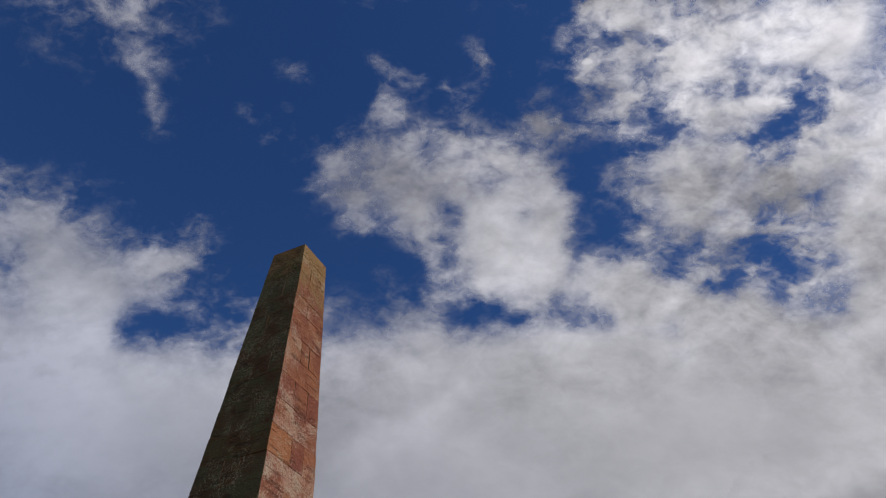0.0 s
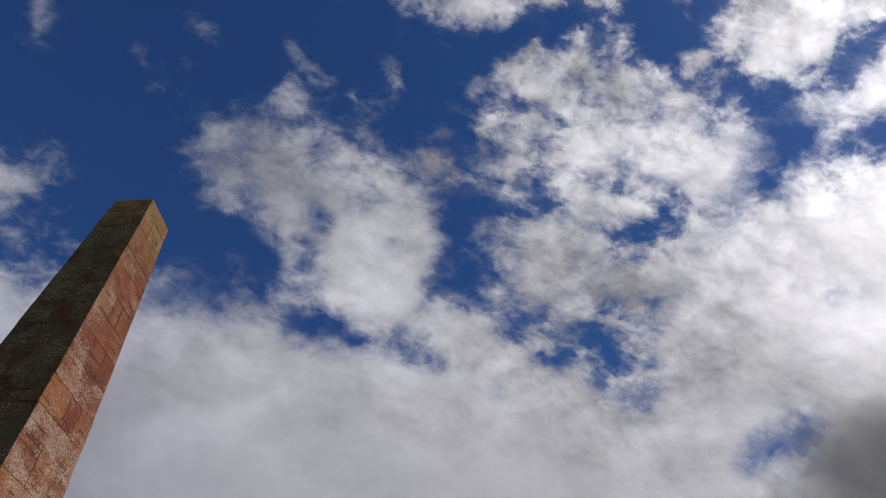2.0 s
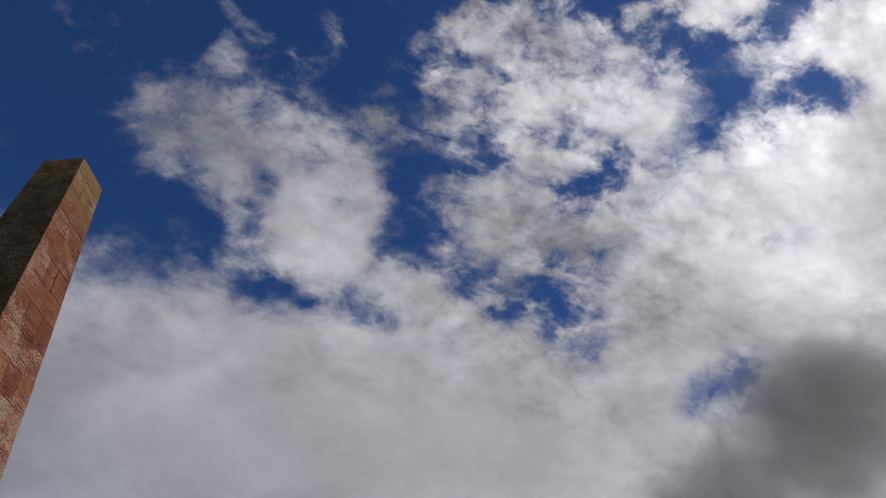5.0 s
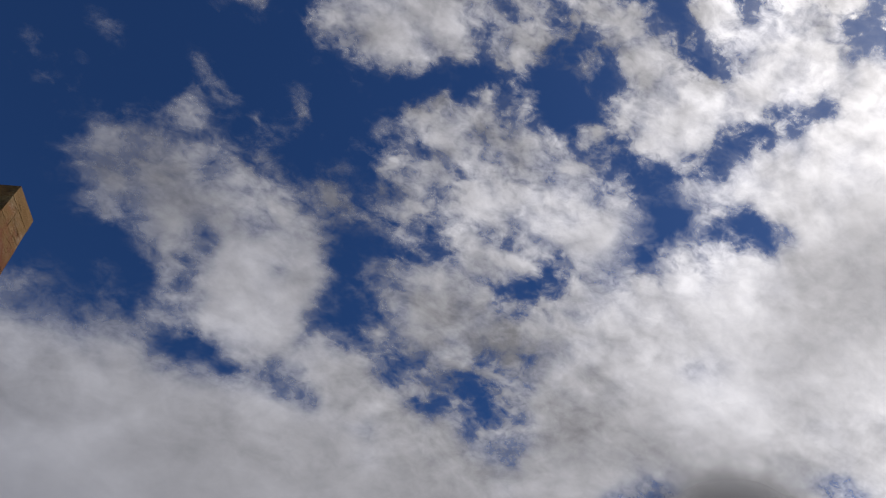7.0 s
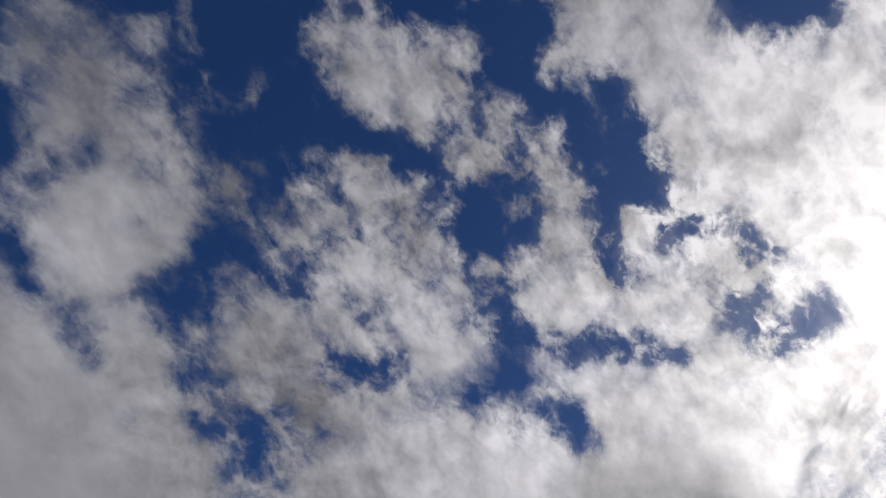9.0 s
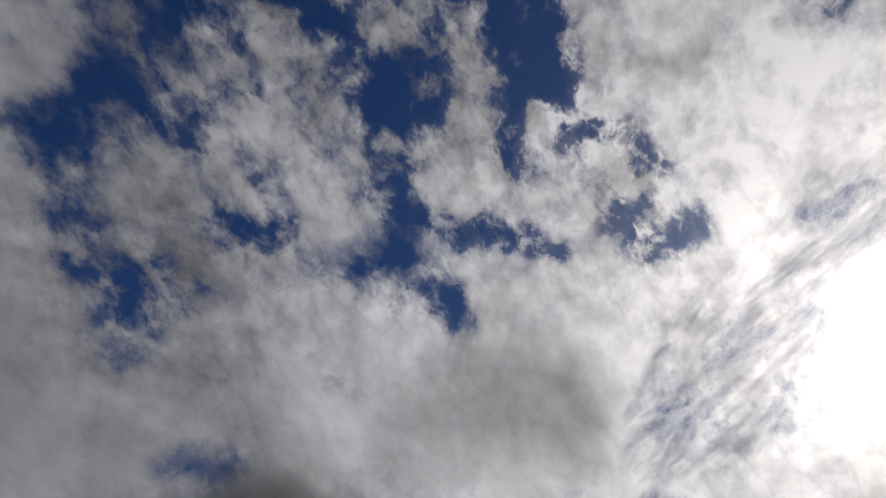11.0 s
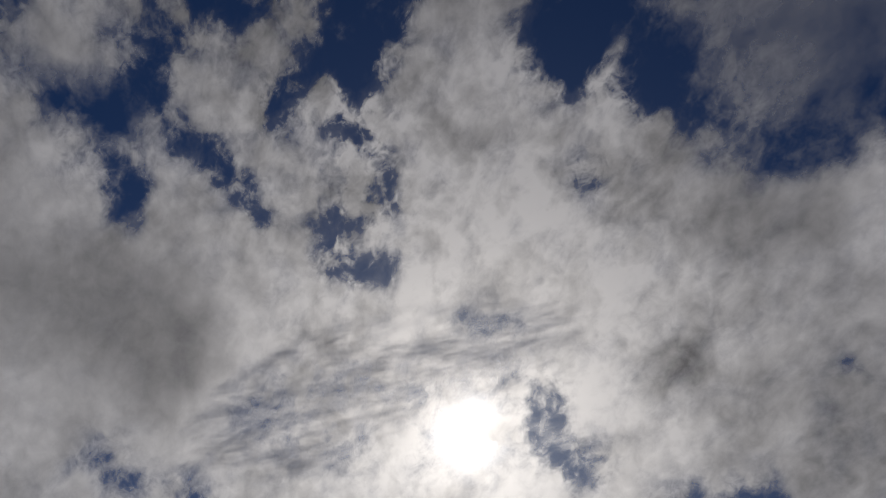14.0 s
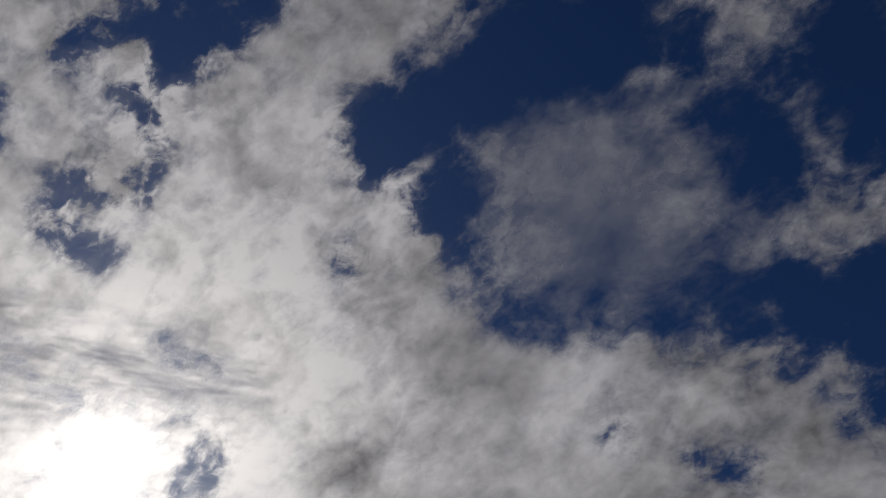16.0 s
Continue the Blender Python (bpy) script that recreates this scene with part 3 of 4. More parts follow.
puff(0.48, 0.57, 31.3, 74.6, 38.8, 71.9)
puff(0.62, 0.89, 34.1, 70.2, 42.7, 68.9, 50.2, 70.4, 59.8, 70.5)
puff(0.78, 1.36, 40.2, 66.8, 44.6, 65.8)
puff(0.42, 0.86, 52.5, 75.6, 57.9, 74.6)
puff(0.55, 0.88, 59.8, 67.8, 63.9, 66.8)
puff(0.82, 1.77, 61.5, 65.0, 63.4, 63.2)
puff(-0.05, 0.52, 70.0, 64.1, 69.7, 59.5)
puff(-0.1, 0.91, 46.1, 62.1, 49.2, 59.9)
puff(0.2, 0.64, 24.6, 58.4)
puff(0.15, 0.64, 31.8, 56.0)
puff(0.12, 0.81, 25.9, 52.5, 28.2, 52.6)
puff(0.1, 0.88, 39.0, 47.0, 42.9, 48.2)
puff(0.2, 1.09, 50.1, 48.4, 58.8, 49.4)
puff(0.12, 0.74, 58.6, 52.5, 59.0, 50.4)
puff(0.1, 0.66, 64.3, 47.9, 66.7, 45.6)
puff(0.02, 0.75, 20.5, 43.0, 24.9, 41.2)
puff(0.02, 0.92, 27.0, 40.6, 31.5, 40.1)
puff(0.28, 0.79, 13.0, 39.2, 16.0, 38.6)
puff(0.02, 0.85, 15.9, 44.4, 19.9, 44.9)
puff(0.12, 0.71, 14.1, 43.4, 16.5, 45.8)
puff(0.22, 0.91, 1.4, 39.6, 4.8, 39.6, 8.3, 39.1)
puff(-0.02, 0.53, 54.3, 57.1, 58.3, 54.4)
puff(0.86, 1.98, 36.4, 54.6, 44.0, 52.6, 48.3, 50.4)
puff(0.88, 2.26, 27.1, 46.3, 32.1, 44.2)
puff(0.86, 1.55, 41.8, 43.1, 48.3, 44.9)
puff(0.8, 1.08, 33.6, 50.4, 36.8, 49.5)
# round bearing 78, 51 up
puff(0.16, 0.92, 117.4, 43.0, 119.8, 41.1, 123.1, 40.0)
puff(0.28, 0.70, 115.6, 47.3, 120.4, 45.5)
# round bearing 116, 62 up
puff(0.2, 0.87, 88.9, 52.6, 92.6, 52.2, 95.6, 52.7)
puff(0.3, 0.62, 88.5, 60.1, 93.1, 58.4)
puff(0.32, 0.61, 86.5, 56.4, 89.9, 56.1)
puff(0.28, 0.61, 78.7, 62.9, 84.0, 61.6)
puff(0.22, 0.58, 71.7, 58.7, 69.4, 60.7, 70.4, 63.0)
puff(-0.1, 1.10, 71.6, 66.8, 70.1, 70.4, 78.1, 69.2)
puff(-0.1, 0.67, 65.2, 53.3, 69.1, 53.4, 73.9, 53.5)
puff(0.28, 0.41, 78.2, 52.4)
puff(-0.05, 0.72, 63.3, 47.7, 66.8, 46.9)
puff(-0.1, 1.01, 57.9, 50.9, 58.2, 53.1, 54.4, 55.9)
puff(0.1, 0.65, 54.7, 59.8, 56.7, 63.5)
puff(0.96, 1.73, 86.7, 72.6, 98.0, 77.7)
puff(-0.22, 2.05, 123.1, 74.2, 135.0, 78.9, 163.1, 78.1)
puff(-0.22, 1.32, 137.5, 67.7, 144.0, 68.7, 148.1, 70.9)
puff(-0.2, 0.76, 122.4, 70.9, 115.0, 72.9)
puff(0.3, 0.44, 127.0, 70.8, 131.9, 71.9, 139.5, 73.5)
puff(0.48, 0.56, 150.9, 73.5, 155.4, 72.0)
puff(0.46, 2.89, 171.3, 72.4, -175.3, 68.6, -173.7, 64.4)
puff(0.44, 2.33, 157.3, 68.4, 158.8, 64.7)
puff(0.28, 2.21, 171.9, 64.1, 165.5, 61.0)
puff(0.95, 1.72, 124.7, 66.6, 133.7, 65.5)
puff(0.3, 1.10, 149.2, 61.6, 152.8, 60.2, 159.8, 58.1)
puff(0.9, 1.73, 163.4, 54.4, 170.6, 54.3)
puff(0.3, 0.67, 164.5, 50.4, 166.6, 49.3)
puff(0.1, 0.84, 161.4, 43.1, 165.0, 43.0)
puff(0.22, 0.51, 150.1, 44.8)
# round bearing 63, 52 up
puff(0.88, 1.18, 58.4, 59.7, 63.0, 56.3, 68.3, 55.4)
puff(0.86, 1.18, 64.3, 61.2, 67.8, 57.2)
puff(0.8, 0.98, 74.5, 63.3, 76.3, 60.5)
puff(0.9, 1.24, 78.7, 58.8, 84.3, 56.6)
puff(0.1, 0.40, 69.6, 62.0, 70.2, 58.7)
puff(0.7, 0.90, 51.9, 58.3, 54.2, 55.4)
puff(0.05, 0.64, 54.6, 56.9, 58.2, 53.7)
puff(0.3, 0.52, 80.8, 62.3, 85.1, 61.0)
# round bearing 21, 40 up
puff(-0.24, 2.00, -13.6, 43.4, -8.8, 43.3)
puff(-0.2, 1.43, -6.8, 44.0, -3.8, 43.5)
puff(0, 1.25, -10.4, 40.6, -5.7, 41.2, -2.2, 41.7)
puff(0.34, 0.99, -11.9, 38.1, -6.6, 39.0, -1.5, 40.4)
puff(0.1, 0.60, -0.3, 47.3, 1.2, 47.8)
puff(0.12, 0.52, 1.0, 44.2)
puff(0.72, 0.35, -1.2, 44.6, -0.2, 43.7)
puff(0.02, 0.88, 0.9, 39.6, 6.2, 39.3)
puff(0.2, 0.73, 11.3, 39.6, 14.3, 39.0)
# cloud tone: thick grey cores, plus fall-off of light from the sun painted in
shade_tone(40.8, 47.0, 45, 15.4, 14.5, 0.74)
shade_tone(58.1, 64.4, 60, 24.8, 8.2, 0.72)
shade_tone(-1.4, 52.9, 46, 13.2, 13.7, 0.58)
shade_tone(20.5, 40.4, 48, 7.6, 11.0, 0.50)
shade_tone(-173.8, 48.1, -29, 11.8, 13.0, 0.55)
shade_tone(109.5, 46.4, -9, 16.9, 14.1, 0.02)
shade_tone(107.2, 54.0, 14, 13.7, 10.0, 0.05)
shade_tone(90.0, 59.1, -35, 12.2, 18.5, 0.02)
shade_tone(107.9, 61.9, 37, 10.7, 11.1, 0.10)
shade_tone(82.5, 55.1, -1, 9.0, 7.2, 0.25)
shade_tone(1.2, 29.9, 8, 17.4, 5.1, 0.60)
shade_tone(26.9, 31.0, -5, 18.0, 3.6, 0.40)
shade_tone(7.2, 22.4, 4, 20.9, 3.7, 0.62)
shade_tone(-34.2, 28.5, 18, 10.2, 7.3, 0.00)
shade_tone(0.9, 33.3, -1, 17.1, 3.5, 0.20)
shade_tone(22.3, 27.1, -11, 11.7, 3.6, 0.40)
shade_tone(22.1, 51.6, 24, 22.2, 11.2, 0.54)
shade_tone(60.5, 44.9, -4, 16.7, 8.3, 0.28)
shade_tone(27.3, 52.7, -22, 15.8, 9.4, 0.54)
shade_tone(58.7, 39.2, -28, 8.9, 10.0, 0.15)
shade_tone(76.5, 40.3, -5, 5.9, 5.0, 0.56)
shade_tone(42.8, 32.9, 4, 7.7, 4.8, 0.62)
shade_tone(58.0, 31.4, 15, 8.4, 2.9, 0.60)
shade_tone(77.3, 41.0, 36, 6.5, 5.4, 0.62)
shade_tone(139.6, 58.7, -14, 7.5, 3.5, 0.62)
shade_tone(137.5, 58.2, 10, 6.4, 4.1, 0.45)
shade_tone(135.8, 46.7, -17, 3.4, 2.1, 0.80)
shade_tone(135.8, 47.4, 10, 3.0, 1.5, 0.75)
shade_tone(134.6, 61.4, -38, 4.5, 3.4, 0.50)
shade_tone(-157.9, 55.7, -48, 4.1, 2.0, 0.60)
shade_tone(5.3, 34.2, 33, 5.7, 3.4, 0.55)
shade_tone(150.6, 50.5, -21, 5.9, 4.5, 0.50)
shade_tone(98.3, 67.6, -8, 5.0, 2.7, 0.45)
shade_tone(8.3, 49.8, -6, 6.4, 2.7, 0.30)
fray(-25.7, 28.1, 13, 17.1, 5.6, 0.12)
fray(6.5, 27.4, 5, 27.8, 7.3, 0.10)
fray(20.4, 28.2, -10, 16.1, 4.5, 0.15)
fray(4.7, 34.8, 33, 6.8, 4.2, 0.20)
fray(174.7, 65.7, -24, 12.6, 11.6, 0.22)
fray(-33.8, 53.2, 28, 13.1, 7.4, 0.60)
fray(-146.0, 64.7, -64, 9.1, 5.9, 0.60)
fray(76.5, 40.3, 5, 6.4, 4.9, 0.35)
fray(77.7, 40.7, 35, 6.5, 5.3, 0.35)
fray(41.3, 31.4, 26, 5.8, 4.4, 0.40)
fray(139.6, 58.7, -14, 7.1, 3.5, 0.50)
shade_tone(17.5, 51.2, 51, 11.1, 7.9, 0.70)
shade_tone(75.9, 42.5, 3, 6.2, 4.0, 0.46)
shade_tone(18.6, 69.0, 29, 9.0, 5.7, 0.50)
fray(-7.8, 38.8, 5, 8.6, 2.7, 0.25)
fray(15.4, 35.8, -9, 8.7, 2.2, 0.40)
shade_tone(2.2, 47.5, 41, 7.0, 9.3, 0.42)
shade_tone(30.4, 45.2, 17, 6.6, 3.9, 0.35)
shade_tone(38.9, 56.7, 11, 5.5, 5.0, 0.40)
shade_tone(79.6, 40.7, 34, 5.8, 3.7, 0.62)
shade_tone(79.0, 43.5, 0, 4.0, 3.1, 0.50)
shade_tone(78.4, 41.7, 14, 5.4, 3.6, 0.62)
# round bearing 29, 51 up
gloom(0.68, 4.63, -5.4, 30.8, 5.5, 32.2, 16.6, 31.7)
gloom(0.7, 3.10, -11.3, 49.3, -4.0, 48.8, 5.0, 48.6)
gloom(0.6, 2.58, 4.1, 44.2, 8.8, 43.4)
# round bearing 0, 45 up
gloom(0.5, 6.15, 5.9, 28.8, 24.7, 27.5)
gloom(0.45, 2.69, -8.0, 35.7, -1.3, 35.0)
# round bearing 63, 52 up
gloom(0.62, 4.38, 29.8, 44.4, 33.1, 34.2, 43.9, 34.0)
gloom(0.12, 8.33, 79.0, 43.5, 73.3, 38.1)
gloom(0.45, 2.72, 75.9, 43.4, 79.4, 40.0)
# round bearing 93, 54 up
gloom(0.62, 3.43, 53.7, 39.4, 64.1, 37.9)
gloom(0.12, 3.08, 86.7, 38.7, 87.4, 44.5)
gloom(0.5, 2.58, 74.2, 42.9, 79.6, 40.1)
gloom(0.1, 3.63, 121.4, 55.3, 134.3, 52.4, 138.6, 48.9)
gloom(0.78, 1.59, 134.8, 47.1, 137.0, 45.0)
gloom(0.05, 2.72, 86.9, 45.3, 87.8, 51.3, 99.8, 49.7)
gloom(0.2, 2.29, 127.7, 43.1, 134.5, 40.7)
gloom(0.36, 2.30, 138.8, 59.4, 146.9, 55.9)
# round bearing 141, 66 up
gloom(0.02, 3.93, 121.3, 60.5, 118.4, 52.9, 130.9, 51.1)
gloom(0.05, 3.88, 152.4, 51.7, 163.1, 51.8)
gloom(0.7, 2.51, -176.2, 46.3, -170.8, 43.4)
gloom(0.62, 1.44, 135.9, 47.3)
gloom(0.5, 2.71, 135.1, 59.9, 141.4, 56.7, 149.6, 56.5)
wear(0.15, 4.84, 170.4, 71.2, 178.4, 64.9)
wear(0.4, 2.52, -170.6, 67.3, -172.0, 62.3)
# round bearing 63, 52 up
wear(1.7, 6.96, 56.2, 65.6, 75.4, 57.5, 89.6, 55.9, 94.2, 48.6)
wear(1.5, 4.86, 91.1, 66.8, 107.0, 57.1)
wear(0.5, 1.82, 49.7, 49.1, 59.1, 51.5)
# round bearing 93, 54 up
wear(1.8, 5.22, 88.7, 57.9, 119.0, 64.3, 129.0, 55.8)
wear(1.6, 4.47, 126.9, 50.0, 134.3, 52.4)
# round bearing 141, 66 up
wear(1.7, 5.16, 88.0, 59.0, 105.6, 66.7, 125.7, 66.2)
wear(1.5, 3.67, 166.8, 52.1, 177.8, 48.1)
# round bearing 0, 45 up
wear(0.85, 7.25, -9.4, 49.7, 10.9, 45.4)
# round bearing 63, 52 up
wear(2.4, 3.02, 82.1, 65.3, 87.0, 61.0, 90.6, 56.7)
gloom(0.66, 4.78, 11.5, 50.0, 23.9, 55.6, 39.4, 59.0)
gloom(0.6, 2.61, 54.2, 68.0, 64.3, 65.0)
# round bearing 93, 54 up
gloom(0.62, 3.39, 69.5, 40.8, 79.1, 40.9)
gloom(0.66, 4.01, 52.2, 35.9, 61.2, 36.1)
gloom(0.05, 1.49, 88.1, 38.2, 87.9, 43.6)
# round bearing 141, 66 up
wear(2.3, 2.31, 71.4, 59.6, 81.5, 61.6, 90.4, 58.5)
# round bearing 0, 45 up
gloom(0.05, 3.35, 36.2, 37.1, 41.1, 37.9)
gloom(0.42, 2.73, 6.5, 46.7, 9.2, 42.8)
# round bearing 16, 41 up
gloom(0.62, 3.93, 11.8, 29.5, 26.9, 26.7)
gloom(0.35, 1.89, -6.6, 29.1, -1.2, 30.9)
gloom(0.3, 1.53, -8.8, 20.9, -4.2, 21.2)
# round bearing 78, 51 up
gloom(0.6, 2.46, 76.0, 41.2, 81.2, 40.3)
gloom(0.03, 1.74, 86.2, 39.3, 89.0, 36.1)
# round bearing 116, 62 up
gloom(0.72, 1.79, 133.3, 47.8, 138.1, 47.7)
gloom(0.62, 1.49, 137.1, 45.3, 139.5, 45.1)
gloom(0.58, 2.41, 132.2, 59.8, 140.2, 56.8, 152.1, 56.6)
gloom(0.08, 2.01, 124.2, 54.2, 135.6, 53.4)
gloom(0.45, 1.67, 142.2, 50.9, 151.8, 50.0)
# round bearing 116, 62 up
gloom(0.08, 2.09, 83.8, 41.2, 89.2, 42.0, 86.5, 37.0)
# round bearing 78, 51 up
gloom(0.62, 3.13, 40.7, 37.5, 50.3, 40.1)
# round bearing 0, 45 up
wear(0.6, 6.79, -9.4, 49.7, 10.9, 45.4)
wear(0.6, 4.68, -37.6, 38.0, -29.6, 37.5)
# round bearing 63, 52 up
gloom(0.58, 3.27, 29.4, 31.4, 35.6, 29.0)
# round bearing 103, 56 up
gloom(0.1, 1.68, 84.2, 45.3, 86.7, 40.4, 85.3, 35.7)
gloom(0.7, 2.09, 73.4, 39.2, 80.2, 40.6)
gloom(0.2, 1.94, 139.6, 48.0, 150.4, 48.3)
# round bearing 74, 48 up
scud(1, 0.88, 100.7, 29.8, 106.8, 30.0, 110.1, 28.8)
scud(0.7, 0.64, 92.8, 29.9, 95.7, 30.2)
scud(0.85, 1.94, 44.6, 22.4, 50.0, 23.9)
# round bearing 21, 40 up
scud(0.55, 1.49, 25.9, 21.6, 35.1, 21.4)
scud(0.9, 1.57, 39.9, 21.4, 45.6, 22.9)
# round bearing 74, 48 up
gloom(0.7, 2.92, 36.7, 36.1, 47.8, 37.1)
wear(0.6, 4.74, 50.2, 35.2, 61.6, 36.8, 72.8, 38.0)
# round bearing 21, 40 up
gloom(0.24, 3.35, 49.2, 41.7, 57.7, 35.1)
gloom(0.3, 2.56, 29.2, 54.4, 42.5, 55.1)
# round bearing 71, 48 up
gloom(0.68, 4.70, 29.9, 39.8, 37.6, 40.0, 44.6, 38.2)
low(52.8, 22.4, -15, 4.2, 5.3, 0.88)
low(46.9, 19.5, 9, 4.2, 2.2, 0.68)
low(33.9, 19.9, 1, 8.3, 1.4, 0.88)
low(56.9, 26.9, -20, 3.0, 3.1, 0.94)
low(52.7, 27.1, 27, 5.3, 4.2, 1.04)
low(51.9, 28.1, 18, 4.7, 3.0, 1.04)
low(43.0, 23.7, 21, 5.8, 1.9, 0.83)
low(105.2, 29.4, 3, 5.6, 1.7, 1.14)
low(93.9, 30.1, -4, 2.8, 1.2, 0.62)
low(99.1, 28.0, 3, 11.9, 2.2, 0.78)
streak(98.9, 43.1, 37, 8.4, 4.7, 0.62)
streak(111.7, 47.9, 20, 5.3, 2.9, 0.60)
streak(94.3, 41.3, 32, 6.3, 2.5, 0.55)
streak(112.0, 48.7, 20, 5.4, 2.0, 0.60)
streak(119.8, 43.1, -15, 3.5, 2.4, 0.40)
streak(94.8, 38.2, 23, 5.2, 2.5, 0.50)


def softened(values, reach):
    """The field, spread a little to its neighbours: vapour has no hard rim."""
    grid = np.pad(values.reshape(SIDE + 1, SIDE + 1), 12, mode="edge")
    bell = np.exp(-0.5 * (np.arange(-12, 13) / reach) ** 2)
    bell /= bell.sum()
    for axis in (0, 1):
        grid = np.apply_along_axis(np.convolve, axis, grid, bell, "same")
    return grid[12:-12, 12:-12].reshape(-1)


FIELD["cover"] = softened(FIELD["cover"], 1.7)
FIELD["shade_tone"] = softened(FIELD["shade_tone"], 2.0)
FIELD["low"] = softened(FIELD["low"], 4.0)


def shell(height, radius):
    """Points of a cap of that radius whose top is at that height, along WAYS from the eye."""
    drop = radius - height
    s = WAYS[:, 2]
    reach = -s * drop + np.sqrt((s * drop) ** 2 + radius * radius - drop * drop)
    return WAYS * reach[:, None]


def cloud(name, points, faces, fields, material, label):
    used, flat = np.unique(faces, return_inverse=True)
    me = bpy.data.meshes.new(name)
    me.from_pydata(points[used].tolist(), [], flat.reshape(-1, 4).tolist())
    for key, values in fields.items():
        me.attributes.new(key, "FLOAT", "POINT").data.foreach_set("value", values[used].astype(np.float32))
    me.polygons.foreach_set("use_smooth", np.ones(len(me.polygons), bool))
    me.materials.append(material)
    return tagged(new(name, me), label, "cloud", kind="structure")


index = np.arange((SIDE + 1) ** 2).reshape(SIDE + 1, SIDE + 1)
QUADS = np.stack([index[:-1, :-1], index[1:, :-1], index[1:, 1:], index[:-1, 1:]], -1).reshape(-1, 4)
HIGH = shell(1150.0, 2600.0)
thick_enough = FIELD["cover"][QUADS].max(1) > -0.12
masses = [
    (0, 20, "grey flat cloud bank low over the horizon"),
    (2, 47, "white cumulus cloud with ragged edges in blue sky"),
    (30, 48, "broken white cloud field with blue gaps"),
    (60, 45, "soft grey-white cloud with streaks of blue"),
    (70, 72, "ragged white puffs of cloud high overhead"),
    (110, 42, "thin bright cloud glowing round the sun"),
    (140, 45, "grey-white cloud deck with darker folds"),
    (200, 60, "thin translucent veil of cloud over dark blue"),
    (260, 30, "pale cloud bank in the far sky"),
    (-30, 30, "bright white cloud bank beside the obelisk"),
]
centres = np.array([bearing(a, e) for a, e, _ in masses])
middle = WAYS[QUADS].mean(1)
owner = (middle @ centres.T).argmax(1)
for i, (a, e, label) in enumerate(masses):
    cloud("cloud", HIGH, QUADS[thick_enough & (owner == i)], {k: FIELD[k] for k in ("cover", "shade_tone", "fray")}, HIGH_CLOUD, label)
LOW = shell(700.0, 1700.0)
dark = FIELD["low"][QUADS].max(1) > 0.03
for sector, label in ((middle[:, 1] > 0.05, "dark grey rain cloud hanging low"), (middle[:, 1] <= 0.05, "dark grey scud below the sun")):
    cloud("dark_cloud", LOW, QUADS[dark & sector], {"cover": FIELD["low"], "shade_tone": np.full(len(WAYS), 0.75), "fray": np.full(len(WAYS), 0.5)}, LOW_CLOUD, label)

drawn_out = FIELD["streak"][QUADS].max(1) > -0.1
cloud("cirrus_cloud", shell(1400.0, 2750.0), QUADS[drawn_out], {"cover": FIELD["streak"], "shade_tone": np.full(len(WAYS), 0.1), "fray": np.full(len(WAYS), 1.0)},
      STREAK_CLOUD, "thin white cirrus streaks beside the sun")


# ---- ground ----
def grid_mesh(name, half, cuts, material):
    bm = bmesh.new()
    bmesh.ops.create_grid(bm, x_segments=cuts, y_segments=cuts, size=half)
    me = bpy.data.meshes.new(name)
    bm.to_mesh(me)
    bm.free()
    me.materials.append(material)
    return new(name, me)


tagged(grid_mesh("ground", 2600.0, 8, GRASS), "short green grass field round the obelisk", "grass", kind="structure")

# ---- the obelisk ----
TOP = 11.6
FOOT = (-2.904, 10.356)
TURN = radians(-70.8 - 45.0)


def half_at(z):
    return (0.5302 + 0.0781 * (TOP - z)) / math.sqrt(2)


def part(name, bm, material, parent, label=""):
    me = bpy.data.meshes.new(name)
    bm.to_mesh(me)
    bm.free()
    me.materials.append(material)
    ob = new(name, me)
    ob.parent = parent
    return tagged(ob, label) if label else ob


def slab(z0, z1, lo, hi, axis, gap, rng):
    """One stone of a course: the course's tapered block between two shares lo and hi of its width along an axis."""
    bm = bmesh.new()
    rings = []
    for z in (z0 + gap, z1 - gap):
        h = half_at(z)
        a0, a1 = -h + 2 * h * lo + (gap if lo > 0 else 0), -h + 2 * h * hi - (gap if hi < 1 else 0)
        corners = [(a0, -h), (a1, -h), (a1, h), (a0, h)]
        rings.append([bm.verts.new((x, y, z) if axis == 0 else (-y, x, z)) for x, y in corners])
    bm.faces.new(rings[0][::-1]), bm.faces.new(rings[1])
    for i in range(4):
        j = (i + 1) % 4
        bm.faces.new((rings[0][i], rings[0][j], rings[1][j], rings[1][i]))
    push = rng.uniform(-0.004, 0.006)
    for vert in bm.verts:
        vert.co.x += math.copysign(push, vert.co.x) + rng.uniform(-0.004, 0.004)
        vert.co.y += math.copysign(push, vert.co.y) + rng.uniform(-0.004, 0.004)
    bmesh.ops.bevel(bm, geom=list(bm.edges), offset=rng.uniform(0.002, 0.005), segments=2, affect="EDGES")
    return bm


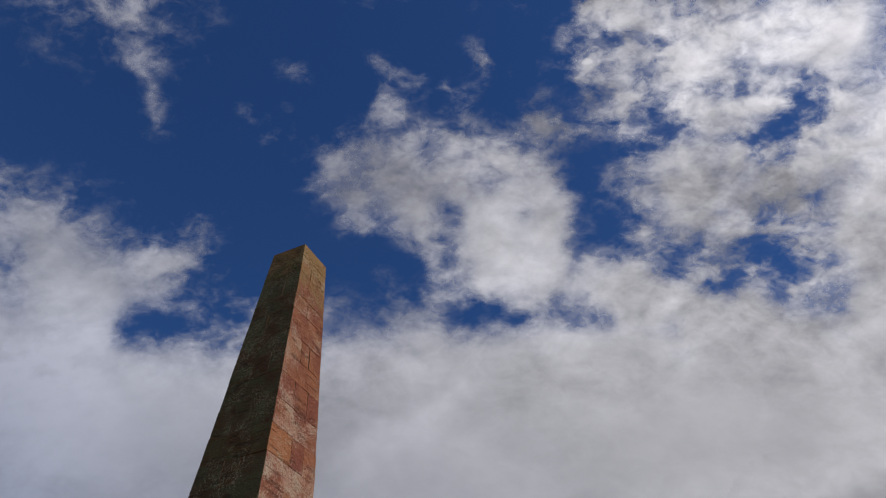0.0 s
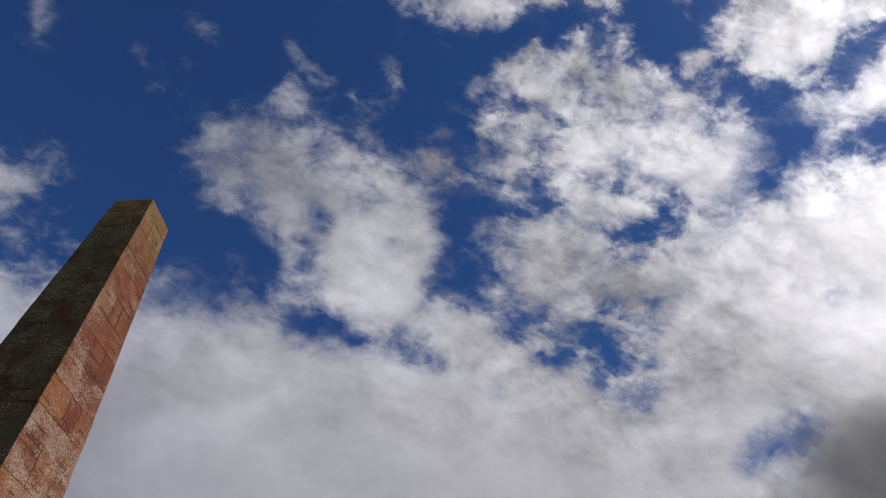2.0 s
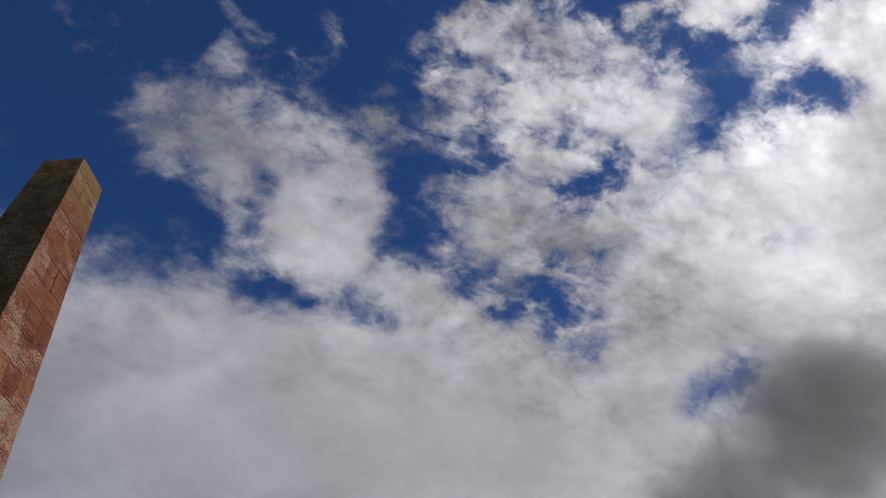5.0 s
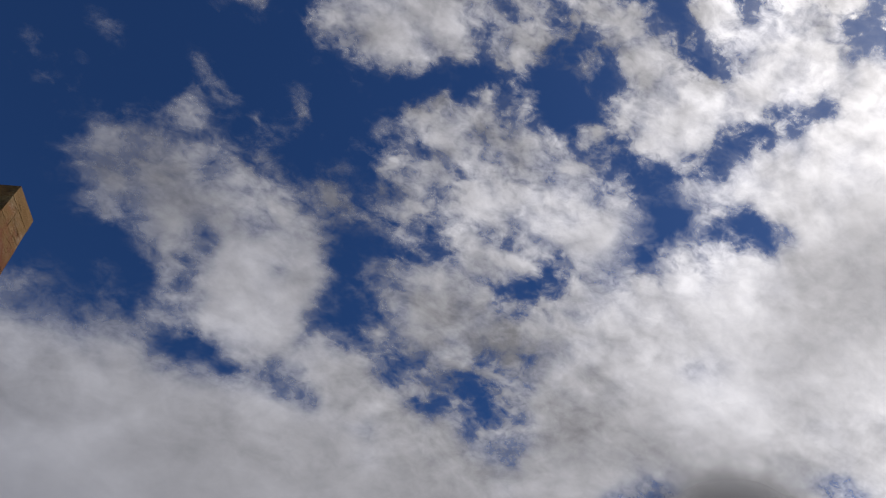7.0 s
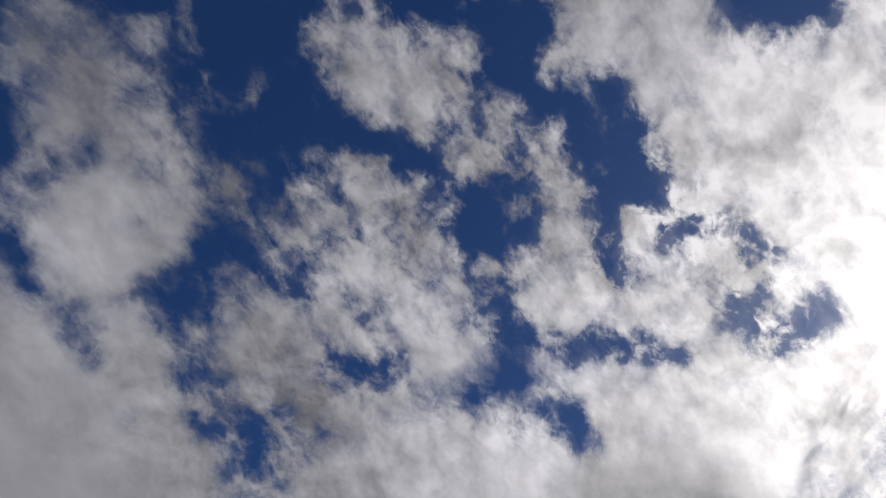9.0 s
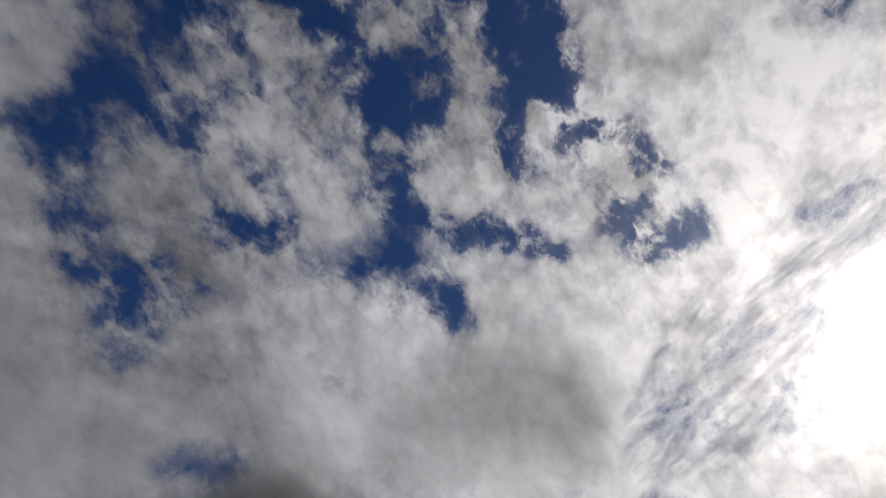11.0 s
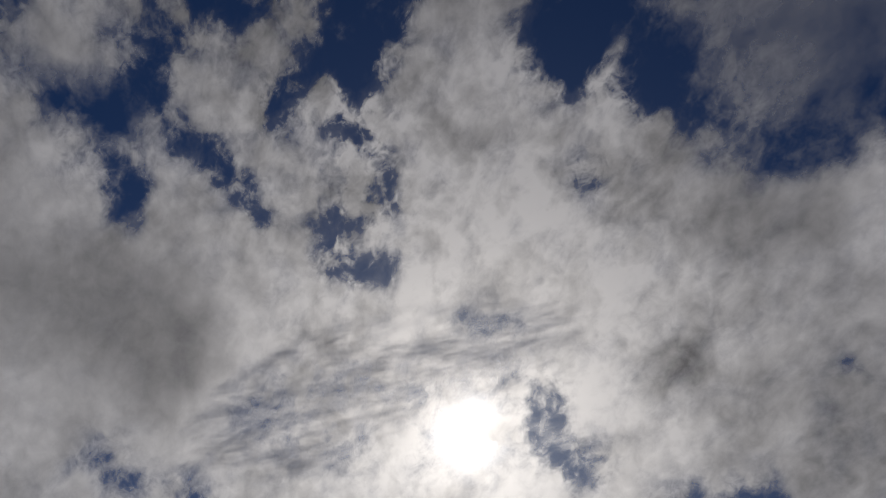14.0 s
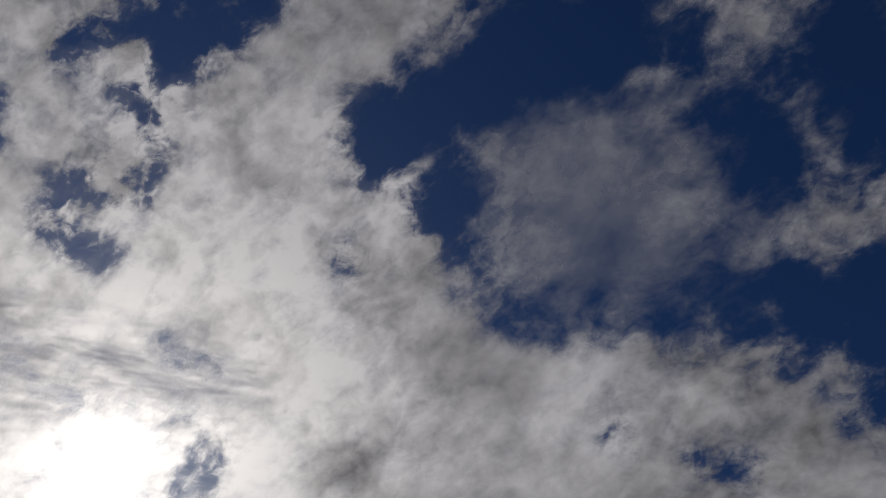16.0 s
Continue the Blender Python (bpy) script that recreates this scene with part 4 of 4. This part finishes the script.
def obelisk():
    rng = random.Random(7)
    root = new("obelisk")
    core = bmesh.new()
    low_h, top_h = half_at(0.0) - 0.014, half_at(TOP) - 0.014
    ring = [[core.verts.new((x * h, y * h, z)) for x, y in ((-1, -1), (1, -1), (1, 1), (-1, 1))] for h, z in ((low_h, 0.0), (top_h, TOP - 0.03))]
    core.faces.new(ring[0][::-1]), core.faces.new(ring[1])
    for i in range(4):
        j = (i + 1) % 4
        core.faces.new((ring[0][i], ring[0][j], ring[1][j], ring[1][i]))
    part("mortar", core, MORTAR, root, "lime mortar in the joints")
    # courses: fourteen plain ones below a stretch of mixed stones, then up to the capstone
    edges = [6.9 * (k + rng.uniform(-0.12, 0.12) * (0 < k < 14)) / 14 for k in range(15)]
    edges += [7.4 + (TOP - 0.32 - 7.4) * (k + rng.uniform(-0.12, 0.12) * (0 < k < 8)) / 8 for k in range(9)]
    edges.append(TOP)
    for k, (z0, z1) in enumerate(zip(edges, edges[1:])):
        crown = k == len(edges) - 2
        if crown:
            cuts = [0.0, 1.0]
        elif k == 14:
            cuts = [0.0, 0.28, 0.54, 1.0]
        elif k > len(edges) - 7:
            cuts = [0.0, rng.uniform(0.35, 0.65), 1.0]
        else:
            a = rng.uniform(0.25, 0.45)
            cuts = [0.0, a, a + rng.uniform(0.2, 0.35), 1.0]
        for lo, hi in zip(cuts, cuts[1:]):
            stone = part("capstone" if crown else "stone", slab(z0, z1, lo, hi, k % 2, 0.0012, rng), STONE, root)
            crusted, ruddy = rng.uniform(0.2, 0.6), rng.uniform(0.35, 0.75)
            if k == 14:
                crusted, ruddy = (0.35, 0.6) if lo == 0.0 else (0.1, 0.95) if hi < 1.0 else (-0.9, 0.15)
            elif k == 15:
                crusted, ruddy = 0.6, 0.7
            elif k < 14:
                crusted = rng.uniform(0.45, 0.65)
            moss = 0.9 if k == len(edges) - 3 else rng.uniform(0.0, 0.4)
            stone.color = (crusted, ruddy, 0.0 if crown else moss, 1.0)
    root.location = (*FOOT, 0.0)
    root.rotation_euler = (0, 0, TURN)
    return tagged(root, "tall tapering red sandstone obelisk with lichen, standing on grass", "obelisk")


obelisk()
